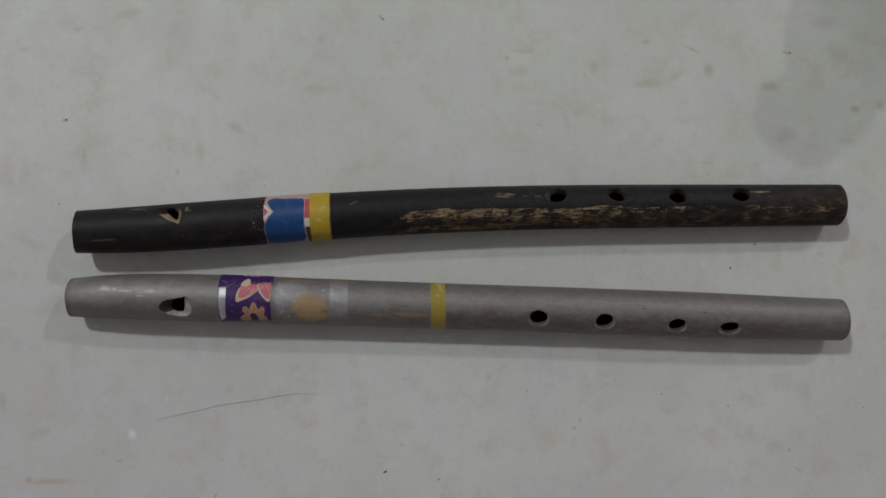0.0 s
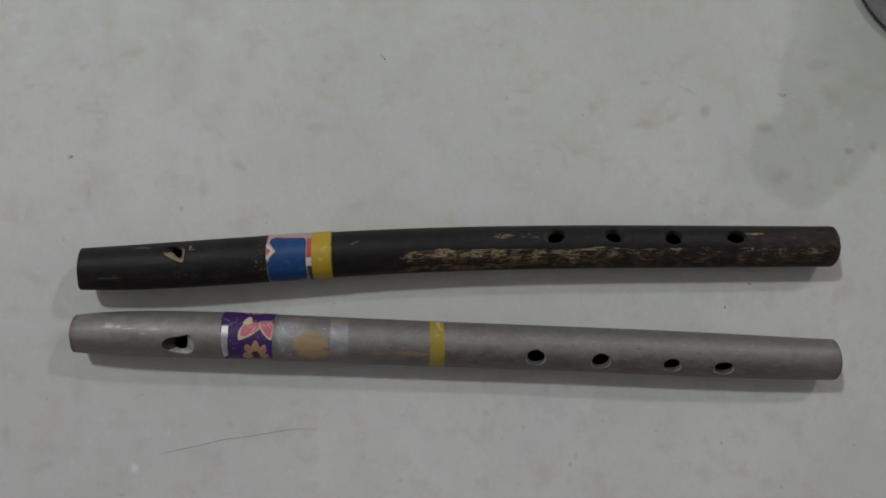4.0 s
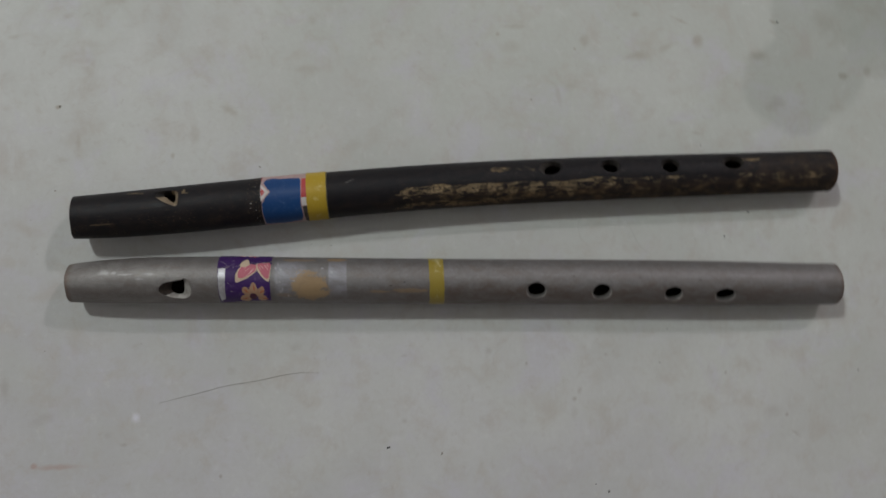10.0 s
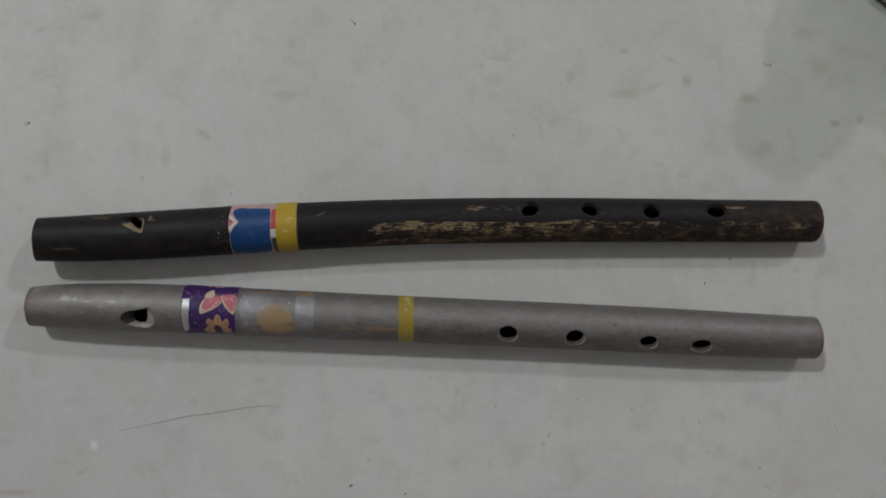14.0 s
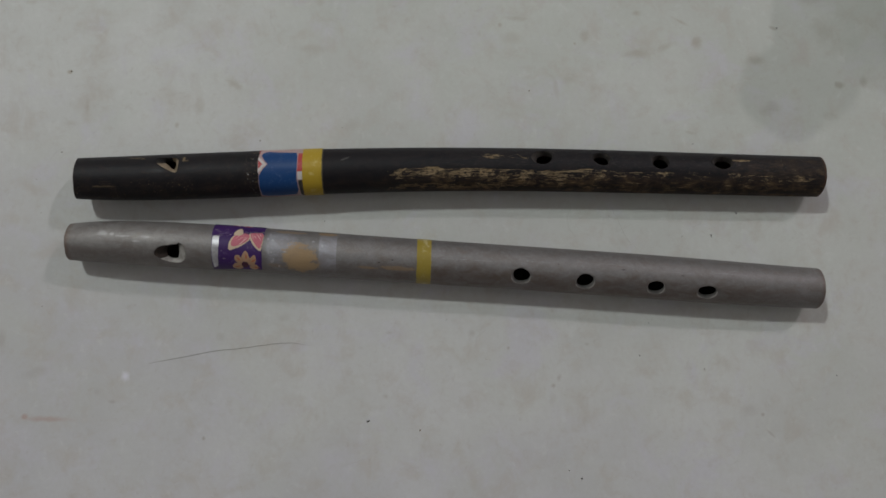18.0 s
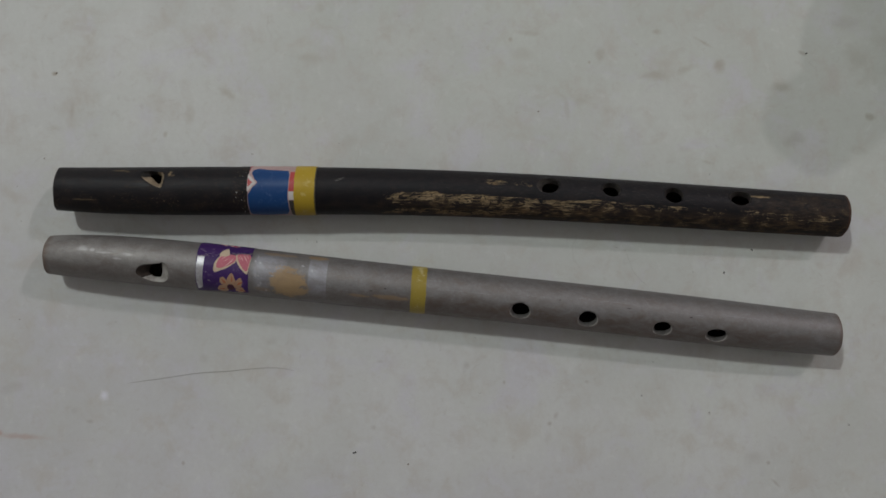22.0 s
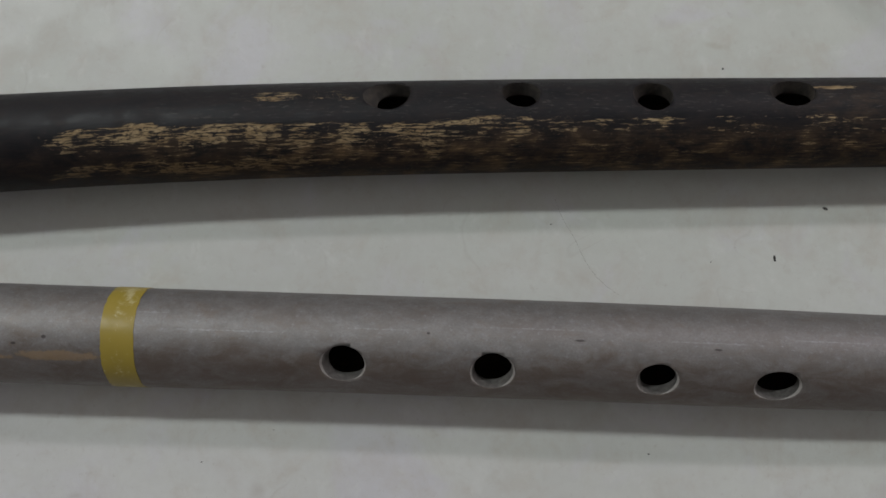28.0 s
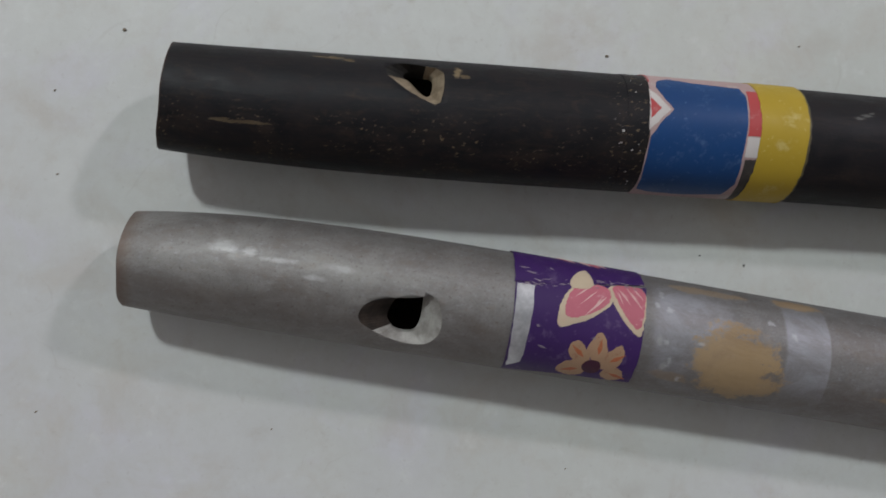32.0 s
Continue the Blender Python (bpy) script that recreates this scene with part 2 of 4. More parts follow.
    for rows in (STAINS_SOUTH_WEST, STAINS_SOUTH_EAST):
        col = stains(col, rows, (0.33, 0.285, 0.25))
    col = stains(col, ((-0.1605, -0.0753, 0.0015, 0.0013, 0, 0.65), (-0.1496, -0.0761, 0.0116, 0.0013, 0, 0.50)), (0.46, 0.30, 0.255))
    col = stains(col, ((-0.1172, -0.0561, 0.0023, 0.0020, 0, 0.70),), (0.86, 0.86, 0.96))
    n.bump(n.math("ADD", n.math("MULTIPLY", mid, 0.6), n.math("MULTIPLY", fine, 0.25)), 0.12, 0.0008)
    rough = n.step(mid, 0.3, 0.7, 0.42, 0.58)
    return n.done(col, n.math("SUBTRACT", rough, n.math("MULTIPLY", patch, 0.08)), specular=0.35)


def dark_lacquer_material():
    """Dark brown-black lacquer on bamboo, flaked away in stripes along the grain. In the tube's map u is metres along it, v degrees round it."""
    n = Nodes("dark_lacquered_bamboo")
    uv = n.uv()
    u, v, _ = n.split(uv)
    flat = n.add("ShaderNodeCombineXYZ")
    n.link(u, flat.inputs[0])
    n.link(n.math("MULTIPLY", v, 0.000170), flat.inputs[1])
    p = flat.outputs[0]
    grain = n.noise(n.scaled(p, (110, 900, 1)), 1.0, 6, 0.68, 0.3)
    mottle = n.noise(n.scaled(p, (190, 330, 1), (1.3, 4.0, 0)), 1.0, 5, 0.65, 0.6)
    flake = n.noise(n.scaled(p, (185, 2100, 1), (0.7, 0.2, 0)), 1.0, 7, 0.74, 0.45)
    chip = n.noise(n.scaled(p, (520, 2300, 1), (2.2, 0.6, 0)), 1.0, 4, 0.7, 0.8)
    blotch = n.noise(n.scaled(p, (130, 210, 1), (3.1, 0, 0)), 1.0, 4, 0.6, 0.5)
    speck = n.noise(n.scaled(p, (1100, 1700, 1)), 1.0, 3, 0.6)
    wander = n.math("MULTIPLY", n.math("SUBTRACT", n.noise(n.scaled(p, (38, 0, 1), (8.0, 0, 0)), 1.0, 3, 0.6), 0.5), 34.0)
    w = n.math("ADD", v, wander)
    col = n.mix(n.step(mottle, 0.35, 0.7), (0.0046, 0.0047, 0.0072), (0.0145, 0.0118, 0.0132))
    col = n.mix(n.step(grain, 0.50, 0.78, 0, 0.5), col, (0.028, 0.019, 0.013))
    thin = n.noise(n.scaled(p, (300, 620, 1), (6.6, 2.8, 0)), 1.0, 6, 0.72, 0.7)
    col = n.mix(n.math("MULTIPLY", n.step(thin, 0.52, 0.70, 0, 0.55), n.step(u, -0.030, -0.070, 0.2, 1.0)), col, (0.034, 0.022, 0.015))
    # thin brown lacquer on the worn side
    side = n.math("MULTIPLY", n.step(w, 8, 40), n.step(u, -0.020, 0.040, 0.12, 1.0))
    tail = n.math("MULTIPLY", n.step(u, 0.135, 0.180), n.step(v, -60, -20))
    worn = n.math("MAXIMUM", side, n.math("MULTIPLY", tail, 0.55))
    brown = n.math("MULTIPLY", worn, n.step(n.math("ADD", n.math("MULTIPLY", mottle, 0.5), n.math("MULTIPLY", flake, 0.5)), 0.38, 0.62))
    col = n.mix(n.math("MULTIPLY", brown, 0.62), col, n.mix(n.step(blotch, 0.4, 0.62), (0.055, 0.035, 0.019), (0.175, 0.112, 0.056)))
    # bare wood
    main = n.math("MULTIPLY", n.step(w, 2, 9), n.step(w, 58, 17, 0.12, 1.0))
    main = n.math("MULTIPLY", main, n.math("MULTIPLY", n.step(u, -0.016, 0.006), n.step(u, 0.115, 0.070, 0.74, 1.12)))
    gate = n.step(n.noise(n.scaled(p, (150, 60, 1), (6.0, 3.0, 0)), 1.0, 3, 0.6), 0.36, 0.52, 0.84, 1.0)
    main = n.math("MULTIPLY", main, gate)
    low = n.math("MULTIPLY", n.math("MULTIPLY", n.step(w, 42, 52), n.step(w, 78, 66)), n.math("MULTIPLY", n.step(u, -0.012, 0.006), n.step(u, 0.070, 0.040, 0.55, 1.0)))
    high = n.math("MULTIPLY", n.math("MULTIPLY", n.step(v, -42, -32), n.step(v, -14, -24)), n.math("MULTIPLY", n.step(u, 0.025, 0.038), n.step(u, 0.066, 0.052, 0.0, 0.85)))
    zone = n.math("MAXIMUM", n.math("MAXIMUM", main, low), n.math("MAXIMUM", high, n.math("MULTIPLY", worn, 0.58)))
    zone = n.math("MAXIMUM", zone, n.math("MULTIPLY", tail, 0.42))
    level = n.math("ADD", n.math("ADD", n.math("MULTIPLY", flake, 0.52), n.math("MULTIPLY", chip, 0.22)), n.math("MULTIPLY", blotch, 0.34))
    bare = n.step(n.math("ADD", level, n.math("MULTIPLY", zone, 0.166)), 0.700, 0.730)
    bare = n.math("MULTIPLY", bare, n.step(zone, 0.04, 0.30))
    crackle = n.noise(n.scaled(p, (620, 2900, 1), (5.1, 1.9, 0)), 1.0, 4, 0.72, 0.6)
    bare = n.math("MULTIPLY", bare, n.step(crackle, 0.41, 0.50, 0.0, 1.0))
    left = n.math("MULTIPLY", n.step(u, -0.035, -0.070), n.step(v, -5, 30))
    near = n.math("MULTIPLY", n.math("MULTIPLY", n.step(u, -0.0665, -0.0632), n.step(u, -0.0572, -0.0587)), 0.9)
    nicks = n.math("MULTIPLY", n.step(speck, 0.60, 0.66), n.math("MAXIMUM", n.math("MULTIPLY", left, n.step(blotch, 0.46, 0.58)), n.math("MAXIMUM", near, n.math("MULTIPLY", worn, 0.35))))
    bare = n.math("MAXIMUM", bare, n.math("MULTIPLY", nicks, 0.45))
    for cu, cv, ru, rv, deep in ((-0.1243, 29, 0.0050, 2.4, 0.34), (-0.1118, -52, 0.0030, 3.0, 0.45), (-0.1088, -48, 0.0012, 3.0, 0.5), (-0.0910, -40, 0.0007, 8.0, 0.6), (-0.0898, -34, 0.0012, 2.0, 0.4), (0.1545, -33, 0.0045, 3.4, 0.9)):
        d = n.math("ADD", n.ellipse(u, v, cu, cv, ru, rv), n.math("MULTIPLY", n.math("SUBTRACT", chip, 0.5), 3.4))
        bare = n.math("MAXIMUM", bare, n.step(d, 1.05, 0.6, 0, deep))
    tan = n.mix(n.step(grain, 0.3, 0.7), (0.22, 0.150, 0.075), (0.40, 0.305, 0.180))
    tan = n.mix(n.step(v, 26, 60), tan, n.mix(0.6, tan, (0.16, 0.095, 0.040)))
    col = n.mix(bare, col, tan)
    # fine pale scratches in the lacquer of the upper side
    hair = n.noise(n.scaled(p, (420, 2600, 1), (2.9, 5.3, 0)), 1.0, 5, 0.72, 0.4)
    upper = n.math("MULTIPLY", n.step(u, 0.000, 0.045, 0.15, 1.0), n.step(v, 10, -5, 0.3, 1.0))
    col = n.mix(n.math("MULTIPLY", n.step(hair, 0.56, 0.68, 0, 0.60), upper), col, (0.090, 0.088, 0.075))
    for cu, cv, ru, rv in ((-0.0226, -21, 0.0010, 2.0), (-0.0212, -25, 0.0012, 1.8), (-0.0202, -28, 0.0007, 1.5)):
        d = n.math("ADD", n.ellipse(u, v, cu, cv, ru, rv), n.math("MULTIPLY", n.math("SUBTRACT", chip, 0.5), 2.6))
        col = n.mix(n.step(d, 1.1, 0.4, 0, 0.45), col, (0.20, 0.20, 0.19))
    # brown rubbed rims, and pale nicks beside the label
    rim = n.math("MAXIMUM", n.step(u, -0.1381, -0.1388), n.step(u, 0.1920, 0.1932))
    col = n.mix(n.math("MULTIPLY", rim, 0.6), col, (0.100, 0.050, 0.032))
    flecks = n.noise(n.scaled(p, (900, 1000, 1), (4.4, 1.7, 0)), 1.0, 2, 0.5)
    seam = n.math("MULTIPLY", n.step(u, -0.0650, -0.0634), n.step(u, -0.0577, -0.0587))
    col = n.mix(n.math("MULTIPLY", n.step(flecks, 0.685, 0.705), seam), col, (0.47, 0.45, 0.43))
    n.bump(n.math("SUBTRACT", n.math("ADD", n.math("MULTIPLY", grain, 0.4), n.math("MULTIPLY", mottle, 0.3)), bare), 0.40, 0.00035)
    return n.done(col, n.math("ADD", n.step(mottle, 0.3, 0.7, 0.46, 0.64), n.math("MULTIPLY", n.math("MAXIMUM", bare, worn), 0.22)), specular=0.25)


def silver_paint_material():
    """Worn silver paint, with ochre glue stains; u is metres along the tube, v degrees round it."""
    n = Nodes("silver_painted_bamboo")
    uv = n.uv()
    u, v, _ = n.split(uv)
    flat = n.add("ShaderNodeCombineXYZ")
    n.link(u, flat.inputs[0])
    n.link(n.math("MULTIPLY", v, 0.000170), flat.inputs[1])
    p = flat.outputs[0]
    grain = n.noise(n.scaled(p, (260, 420, 1)), 1.0, 6, 0.70, 0.5)
    cloud = n.noise(n.scaled(p, (95, 150, 1), (2.0, 0, 0)), 1.0, 6, 0.70, 0.8)
    rust = n.noise(n.scaled(p, (120, 260, 1), (9.0, 3.0, 0)), 1.0, 6, 0.7, 0.7)
    fine = n.noise(p, 2600.0, 3, 0.6)
    ragged = n.noise(n.scaled(p, (300, 420, 1)), 1.0, 6, 0.7)
    col = n.mix(n.step(grain, 0.3, 0.7), (0.200, 0.194, 0.194), (0.276, 0.269, 0.268))
    col = n.mix(n.step(cloud, 0.42, 0.70, 0, 0.50), col, (0.180, 0.156, 0.142))
    col = n.mix(n.step(rust, 0.52, 0.72, 0, 0.42), col, (0.190, 0.145, 0.114))
    col = n.mix(n.step(fine, 0.42, 0.70, 0, 0.35), col, (0.145, 0.135, 0.130))
    streak = n.noise(n.scaled(p, (60, 700, 1), (5.0, 2.0, 0)), 1.0, 5, 0.65, 0.5)
    col = n.mix(n.step(streak, 0.50, 0.74, 0, 0.22), col, (0.185, 0.160, 0.145))
    speckle = n.noise(n.scaled(p, (900, 1100, 1), (1.0, 6.0, 0)), 1.0, 4, 0.7)
    col = n.mix(n.step(speckle, 0.55, 0.68, 0, 0.36), col, (0.205, 0.155, 0.126))
    col = n.mix(n.step(speckle, 0.44, 0.33, 0, 0.45), col, (0.315, 0.315, 0.340))
    # paler, yellower paint towards the mouth end, with brown pin marks
    mouth = n.math("MULTIPLY", n.step(u, -0.050, -0.105), n.step(cloud, 0.60, 0.38, 0.10, 0.32))
    col = n.mix(mouth, col, (0.335, 0.322, 0.292))
    pins = n.noise(n.scaled(p, (1500, 1500, 1), (3.0, 8.0, 0)), 1.0, 3, 0.6)
    col = n.mix(n.math("MULTIPLY", n.step(pins, 0.60, 0.68, 0, 0.5), n.step(u, 0.02, -0.10, 0.25, 1.0)), col, (0.130, 0.105, 0.088))
    wob = n.math("MULTIPLY", n.math("SUBTRACT", ragged, 0.5), 1.7)
    # paint rubbed brown by the holes, with the lower side's shade painted along
    side = n.math("ADD", v, n.math("MULTIPLY", n.math("SUBTRACT", cloud, 0.5), 60.0))
    rub_and_shade = n.math("MULTIPLY", n.math("MULTIPLY", n.step(side, 6, 26), n.step(side, 105, 80)), n.math("MULTIPLY", n.step(u, -0.030, 0.020, 0.4, 1.0), n.step(u, 0.185, 0.150, 0.3, 1.0)))
    col = n.mix(n.math("MULTIPLY", rub_and_shade, n.step(rust, 0.35, 0.62, 0.26, 0.72)), col, (0.134, 0.102, 0.082))
    # brighter paint where a label has come off
    pale = n.math("MULTIPLY", n.step(u, -0.0550, -0.0522), n.step(u, -0.0236, -0.0240))
    pale = n.math("MULTIPLY", pale, n.math("MAXIMUM", n.step(u, -0.0318, -0.0310), n.step(n.math("ADD", u, n.math("MULTIPLY", wob, 0.006)), -0.038, -0.047)))
    pale = n.math("MULTIPLY", pale, n.math("MULTIPLY", n.step(v, -64, -36), n.step(v, 46, 10, 0.12, 1.0)))
    col = n.mix(n.math("MULTIPLY", pale, n.step(cloud, 0.32, 0.65, 0.74, 0.26)), col, (0.42, 0.43, 0.48))
    # ochre glue stains
    ochre = None
    for cu, cv, ru, rv, deep in ((-0.0397, 14, 0.0074, 34, 0.80), (-0.0388, 34, 0.0074, 22, 0.7), (-0.0280, -62, 0.0042, 9, 0.65), (-0.0445, -58, 0.007, 6, 0.45), (0.0030, 25, 0.0075, 6, 0.50), (-0.0105, 28, 0.0045, 4, 0.45), (-0.0500, 40, 0.003, 6, 0.3)):
        d = n.math("ADD", n.ellipse(u, v, cu, cv, ru, rv), wob)
        d = n.math("ADD", d, n.math("MULTIPLY", n.math("SUBTRACT", speckle, 0.5), 0.9))
        m = n.step(d, 1.14, 0.78, 0, deep)
        ochre = m if ochre is None else n.math("MAXIMUM", ochre, m)
    col = n.mix(ochre, col, n.mix(n.step(cloud, 0.35, 0.65), (0.30, 0.192, 0.085), (0.40, 0.272, 0.135)))
    # brown rubbed ends
    ends = n.math("MAXIMUM", n.step(n.math("ADD", u, n.math("MULTIPLY", wob, 0.002)), -0.1378, -0.1411), n.step(n.math("ADD", u, n.math("MULTIPLY", wob, 0.002)), 0.1905, 0.1935))
    col = n.mix(n.math("MULTIPLY", ends, 0.6), col, (0.150, 0.090, 0.060))
    # bright scuffs with painted-in highlights near the mouth end, and small dark scratches
    bright = None
    for cu, cv, ru, rv in ((-0.1242, -22, 0.0022, 9), (-0.1200, -19, 0.0012, 5), (-0.1150, -14, 0.0038, 3.2), (-0.1055, -14, 0.0024, 4), (-0.1095, -1, 0.0020, 3), (-0.0530, 5, 0.0008, 5), (-0.0515, 30, 0.0007, 5)):
        d = n.math("ADD", n.ellipse(u, v, cu, cv, ru, rv), wob)
        m = n.step(n.math("ADD", d, n.math("MULTIPLY", n.math("SUBTRACT", grain, 0.5), 2.0)), 1.25, 0.2, 0, 0.37)
        bright = m if bright is None else n.math("MAXIMUM", bright, m)
    col = n.mix(bright, col, (0.58, 0.58, 0.585))
    # white flecks where the label has been pulled off
    flecks = None
    for cu, cv, ru, rv in ((-0.0526, -42, 0.0006, 4), (-0.0512, -25, 0.0008, 3), (-0.0535, -28, 0.0005, 4), (-0.0507, 25, 0.0004, 6), (-0.0484, 42, 0.0005, 4), (-0.0517, 6, 0.0006, 3), (-0.0460, 2, 0.0009, 2), (-0.0340, -30, 0.0008, 3), (-0.0300, -20, 0.0005, 5)):
        d = n.math("ADD", n.ellipse(u, v, cu, cv, ru, rv), n.math("MULTIPLY", n.math("SUBTRACT", speckle, 0.5), 4.0))
        m = n.step(d, 1.2, 0.2, 0, 0.42)
        flecks = m if flecks is None else n.math("MAXIMUM", flecks, m)
    col = n.mix(flecks, col, (0.60, 0.61, 0.64))
    for cu, cv, ru, rv in ((0.1280, -13, 0.0130, 0.9), (0.0930, -22, 0.0110, 0.8), (0.0350, -9, 0.0090, 0.9), (0.0640, -16, 0.0080, 0.7), (0.1500, -20, 0.0100, 0.7), (0.0200, -28, 0.0040, 0.9)):
        d = n.math("ADD", n.ellipse(u, v, cu, cv, ru, rv), n.math("MULTIPLY", n.math("SUBTRACT", speckle, 0.5), 5.0))
        col = n.mix(n.step(d, 1.3, 0.0, 0, 0.30), col, (0.42, 0.42, 0.45))
    for cu, cv, ru, rv in ((0.1019, -10.5, 0.0013, 1.6), (0.0731, -13, 0.0004, 2.0), (0.0005, 4, 0.0005, 2.5), (0.0163, 12, 0.0004, 2.5), (0.1280, -6, 0.0009, 1.4), (-0.0052, 12, 0.0006, 2)):
        d = n.math("ADD", n.ellipse(u, v, cu, cv, ru, rv), n.math("MULTIPLY", wob, 0.6))
        col = n.mix(n.step(d, 1.1, 0.5, 0, 0.8), col, (0.055, 0.045, 0.045))
    n.bump(n.math("ADD", n.math("ADD", n.math("MULTIPLY", grain, 0.45), n.math("MULTIPLY", cloud, 0.5)), n.math("MULTIPLY", fine, 0.16)), 0.30, 0.00035)
    metal = n.math("MULTIPLY", n.math("SUBTRACT", 1.0, ochre), 0.56)
    rough = n.step(grain, 0.3, 0.7, 0.50, 0.66)
    return n.done(col, rough, metal, 0.30)


def plain(name, colour, other, scale, rough=0.6, metal=0.0, bump=0.1, specular=0.4):
    n = Nodes(name)
    p = n.coords()
    a, b = n.noise(p, scale, 5, 0.6), n.noise(p, scale * 7, 3, 0.6)
    col = n.mix(n.step(a, 0.35, 0.68), colour, other)
    col = n.mix(n.step(b, 0.45, 0.75, 0, 0.2), col, tuple(c * 0.6 for c in colour))
    n.bump(n.math("ADD", a, n.math("MULTIPLY", b, 0.4)), bump, 0.0003)
    return n.done(col, n.step(b, 0.3, 0.7, rough - 0.06, rough + 0.08), metal, specular)


def printed(name, colour, worn, scale=260.0, rough=0.5, amount=0.55):
    """Printed paper or tape under a worn gloss: the print flakes to a paler ground."""
    n = Nodes(name)
    p = n.coords()
    a, b = n.noise(p, scale, 6, 0.72, 0.0), n.noise(p, scale * 0.25, 4, 0.6)
    col = n.mix(n.step(b, 0.3, 0.7, 0, 0.45), colour, tuple(c * 0.72 for c in colour))
    col = n.mix(n.step(a, 0.55, 0.70, 0, amount), col, worn)
    scuff = n.noise(n.scaled(p, (1, 1, 1), (2.0, 7.0, 1.0)), scale * 3.4, 4, 0.7)
    col = n.mix(n.step(scuff, 0.62, 0.70, 0, amount), col, worn)
    n.bump(a, 0.1, 0.0002)
    return n.done(col, n.step(a, 0.3, 0.7, rough - 0.08, rough + 0.1), 0.0, 0.30)


FLOOR = floor_material()
WALL = plain("cream_wall_paint", (0.700, 0.645, 0.632), (0.740, 0.685, 0.668), 3.0, 0.8)
CEILING = plain("white_ceiling_paint", (0.78, 0.77, 0.77), (0.82, 0.81, 0.81), 3.0, 0.85)
DARK = dark_lacquer_material()
SILVER = silver_paint_material()
DARK_CUT = plain("dark_stained_cut", (0.040, 0.036, 0.034), (0.075, 0.065, 0.055), 700.0, 0.6)
# near-black faces of the notch in the dark flute's mouth hole
NOTCH_CUT = plain("black_notch_cut", (0.008, 0.008, 0.008), (0.018, 0.016, 0.014), 700.0, 0.7)
PALE_CUT = plain("bare_cut_bamboo", (0.205, 0.158, 0.105), (0.33, 0.265, 0.185), 600.0, 0.7)
SILVER_CUT = plain("silver_painted_cut", (0.125, 0.118, 0.112), (0.20, 0.19, 0.18), 900.0, 0.5, 0.2)
BROWN_CUT = plain("brown_scorched_cut", (0.036, 0.026, 0.020), (0.075, 0.054, 0.040), 500.0, 0.75)
# worn hole edges, coloured paler for the light they catch
WORN_RIM_GLINT = plain("worn_rim_glint", (0.30, 0.285, 0.27), (0.46, 0.44, 0.42), 500.0, 0.5)
MOUTH_LIP = plain("pale_cut_lip", (0.25, 0.235, 0.215), (0.42, 0.405, 0.38), 380.0, 0.6)
MOUTH_CUT = plain("scorched_mouth_cut", (0.016, 0.011, 0.008), (0.040, 0.027, 0.020), 500.0, 0.75)
BORE = plain("charred_bore", (0.012, 0.009, 0.007), (0.030, 0.020, 0.014), 500.0, 0.9)
YELLOW = printed("yellow_tape", (0.47, 0.325, 0.030), (0.60, 0.49, 0.20), 210.0, 0.48, 0.62)
YELLOW_DULL = printed("dull_yellow_tape", (0.335, 0.255, 0.046), (0.52, 0.46, 0.25), 240.0, 0.42, 0.85)
TAPE_EDGE = printed("clear_tape_edge", (0.105, 0.090, 0.052), (0.20, 0.175, 0.11), 420.0, 0.45, 0.7)
BLUE = printed("blue_print", (0.009, 0.056, 0.190), (0.14, 0.22, 0.38), 330.0, 0.45, 0.34)
RED = printed("red_print", (0.47, 0.070, 0.072), (0.56, 0.36, 0.35), 300.0, 0.45, 0.45)
PAPER = printed("white_paper", (0.62, 0.58, 0.56), (0.50, 0.42, 0.40), 240.0, 0.6, 0.5)
WORN_PAPER = printed("grubby_torn_paper", (0.30, 0.25, 0.29), (0.17, 0.12, 0.20), 700.0, 0.7, 0.6)
PINKISH = printed("faded_pink_paper", (0.46, 0.325, 0.315), (0.52, 0.49, 0.47), 240.0, 0.6, 0.6)
PURPLE = printed("purple_print", (0.050, 0.018, 0.115), (0.17, 0.12, 0.22), 300.0, 0.50, 0.55)
FOIL = plain("silver_foil", (0.38, 0.38, 0.40), (0.64, 0.64, 0.66), 190.0, 0.40, 0.6)
PINK = printed("pink_petal_print", (0.54, 0.155, 0.205), (0.62, 0.34, 0.36), 380.0, 0.6, 0.75)
PINK_PALE = printed("pale_pink_print", (0.72, 0.46, 0.44), (0.66, 0.30, 0.32), 420.0, 0.55, 0.4)
RUSTY = printed("rusty_petal_print", (0.42, 0.13, 0.060), (0.50, 0.30, 0.15), 520.0, 0.55, 0.6)
CREAM = printed("cream_petal_print", (0.58, 0.47, 0.34), (0.60, 0.38, 0.32), 520.0, 0.6, 0.5)
ORANGE_CREAM = printed("orange_cream_print", (0.42, 0.265, 0.165), (0.27, 0.10, 0.065), 620.0, 0.55, 0.9)
MAROON = printed("maroon_print", (0.060, 0.015, 0.035), (0.16, 0.06, 0.06), 420.0, 0.45, 0.4)
CRUMB = plain("dark_crumb", (0.045, 0.042, 0.04), (0.09, 0.085, 0.08), 900.0, 0.8)
BROWN_CRUMB = plain("brown_crumb", (0.19, 0.15, 0.105), (0.27, 0.22, 0.17), 900.0, 0.8)
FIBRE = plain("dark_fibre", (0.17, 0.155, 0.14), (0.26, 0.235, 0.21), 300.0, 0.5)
STEEL = plain("dull_steel", (0.13, 0.135, 0.135), (0.20, 0.20, 0.205), 60.0, 0.60, 0.45, 0.05)


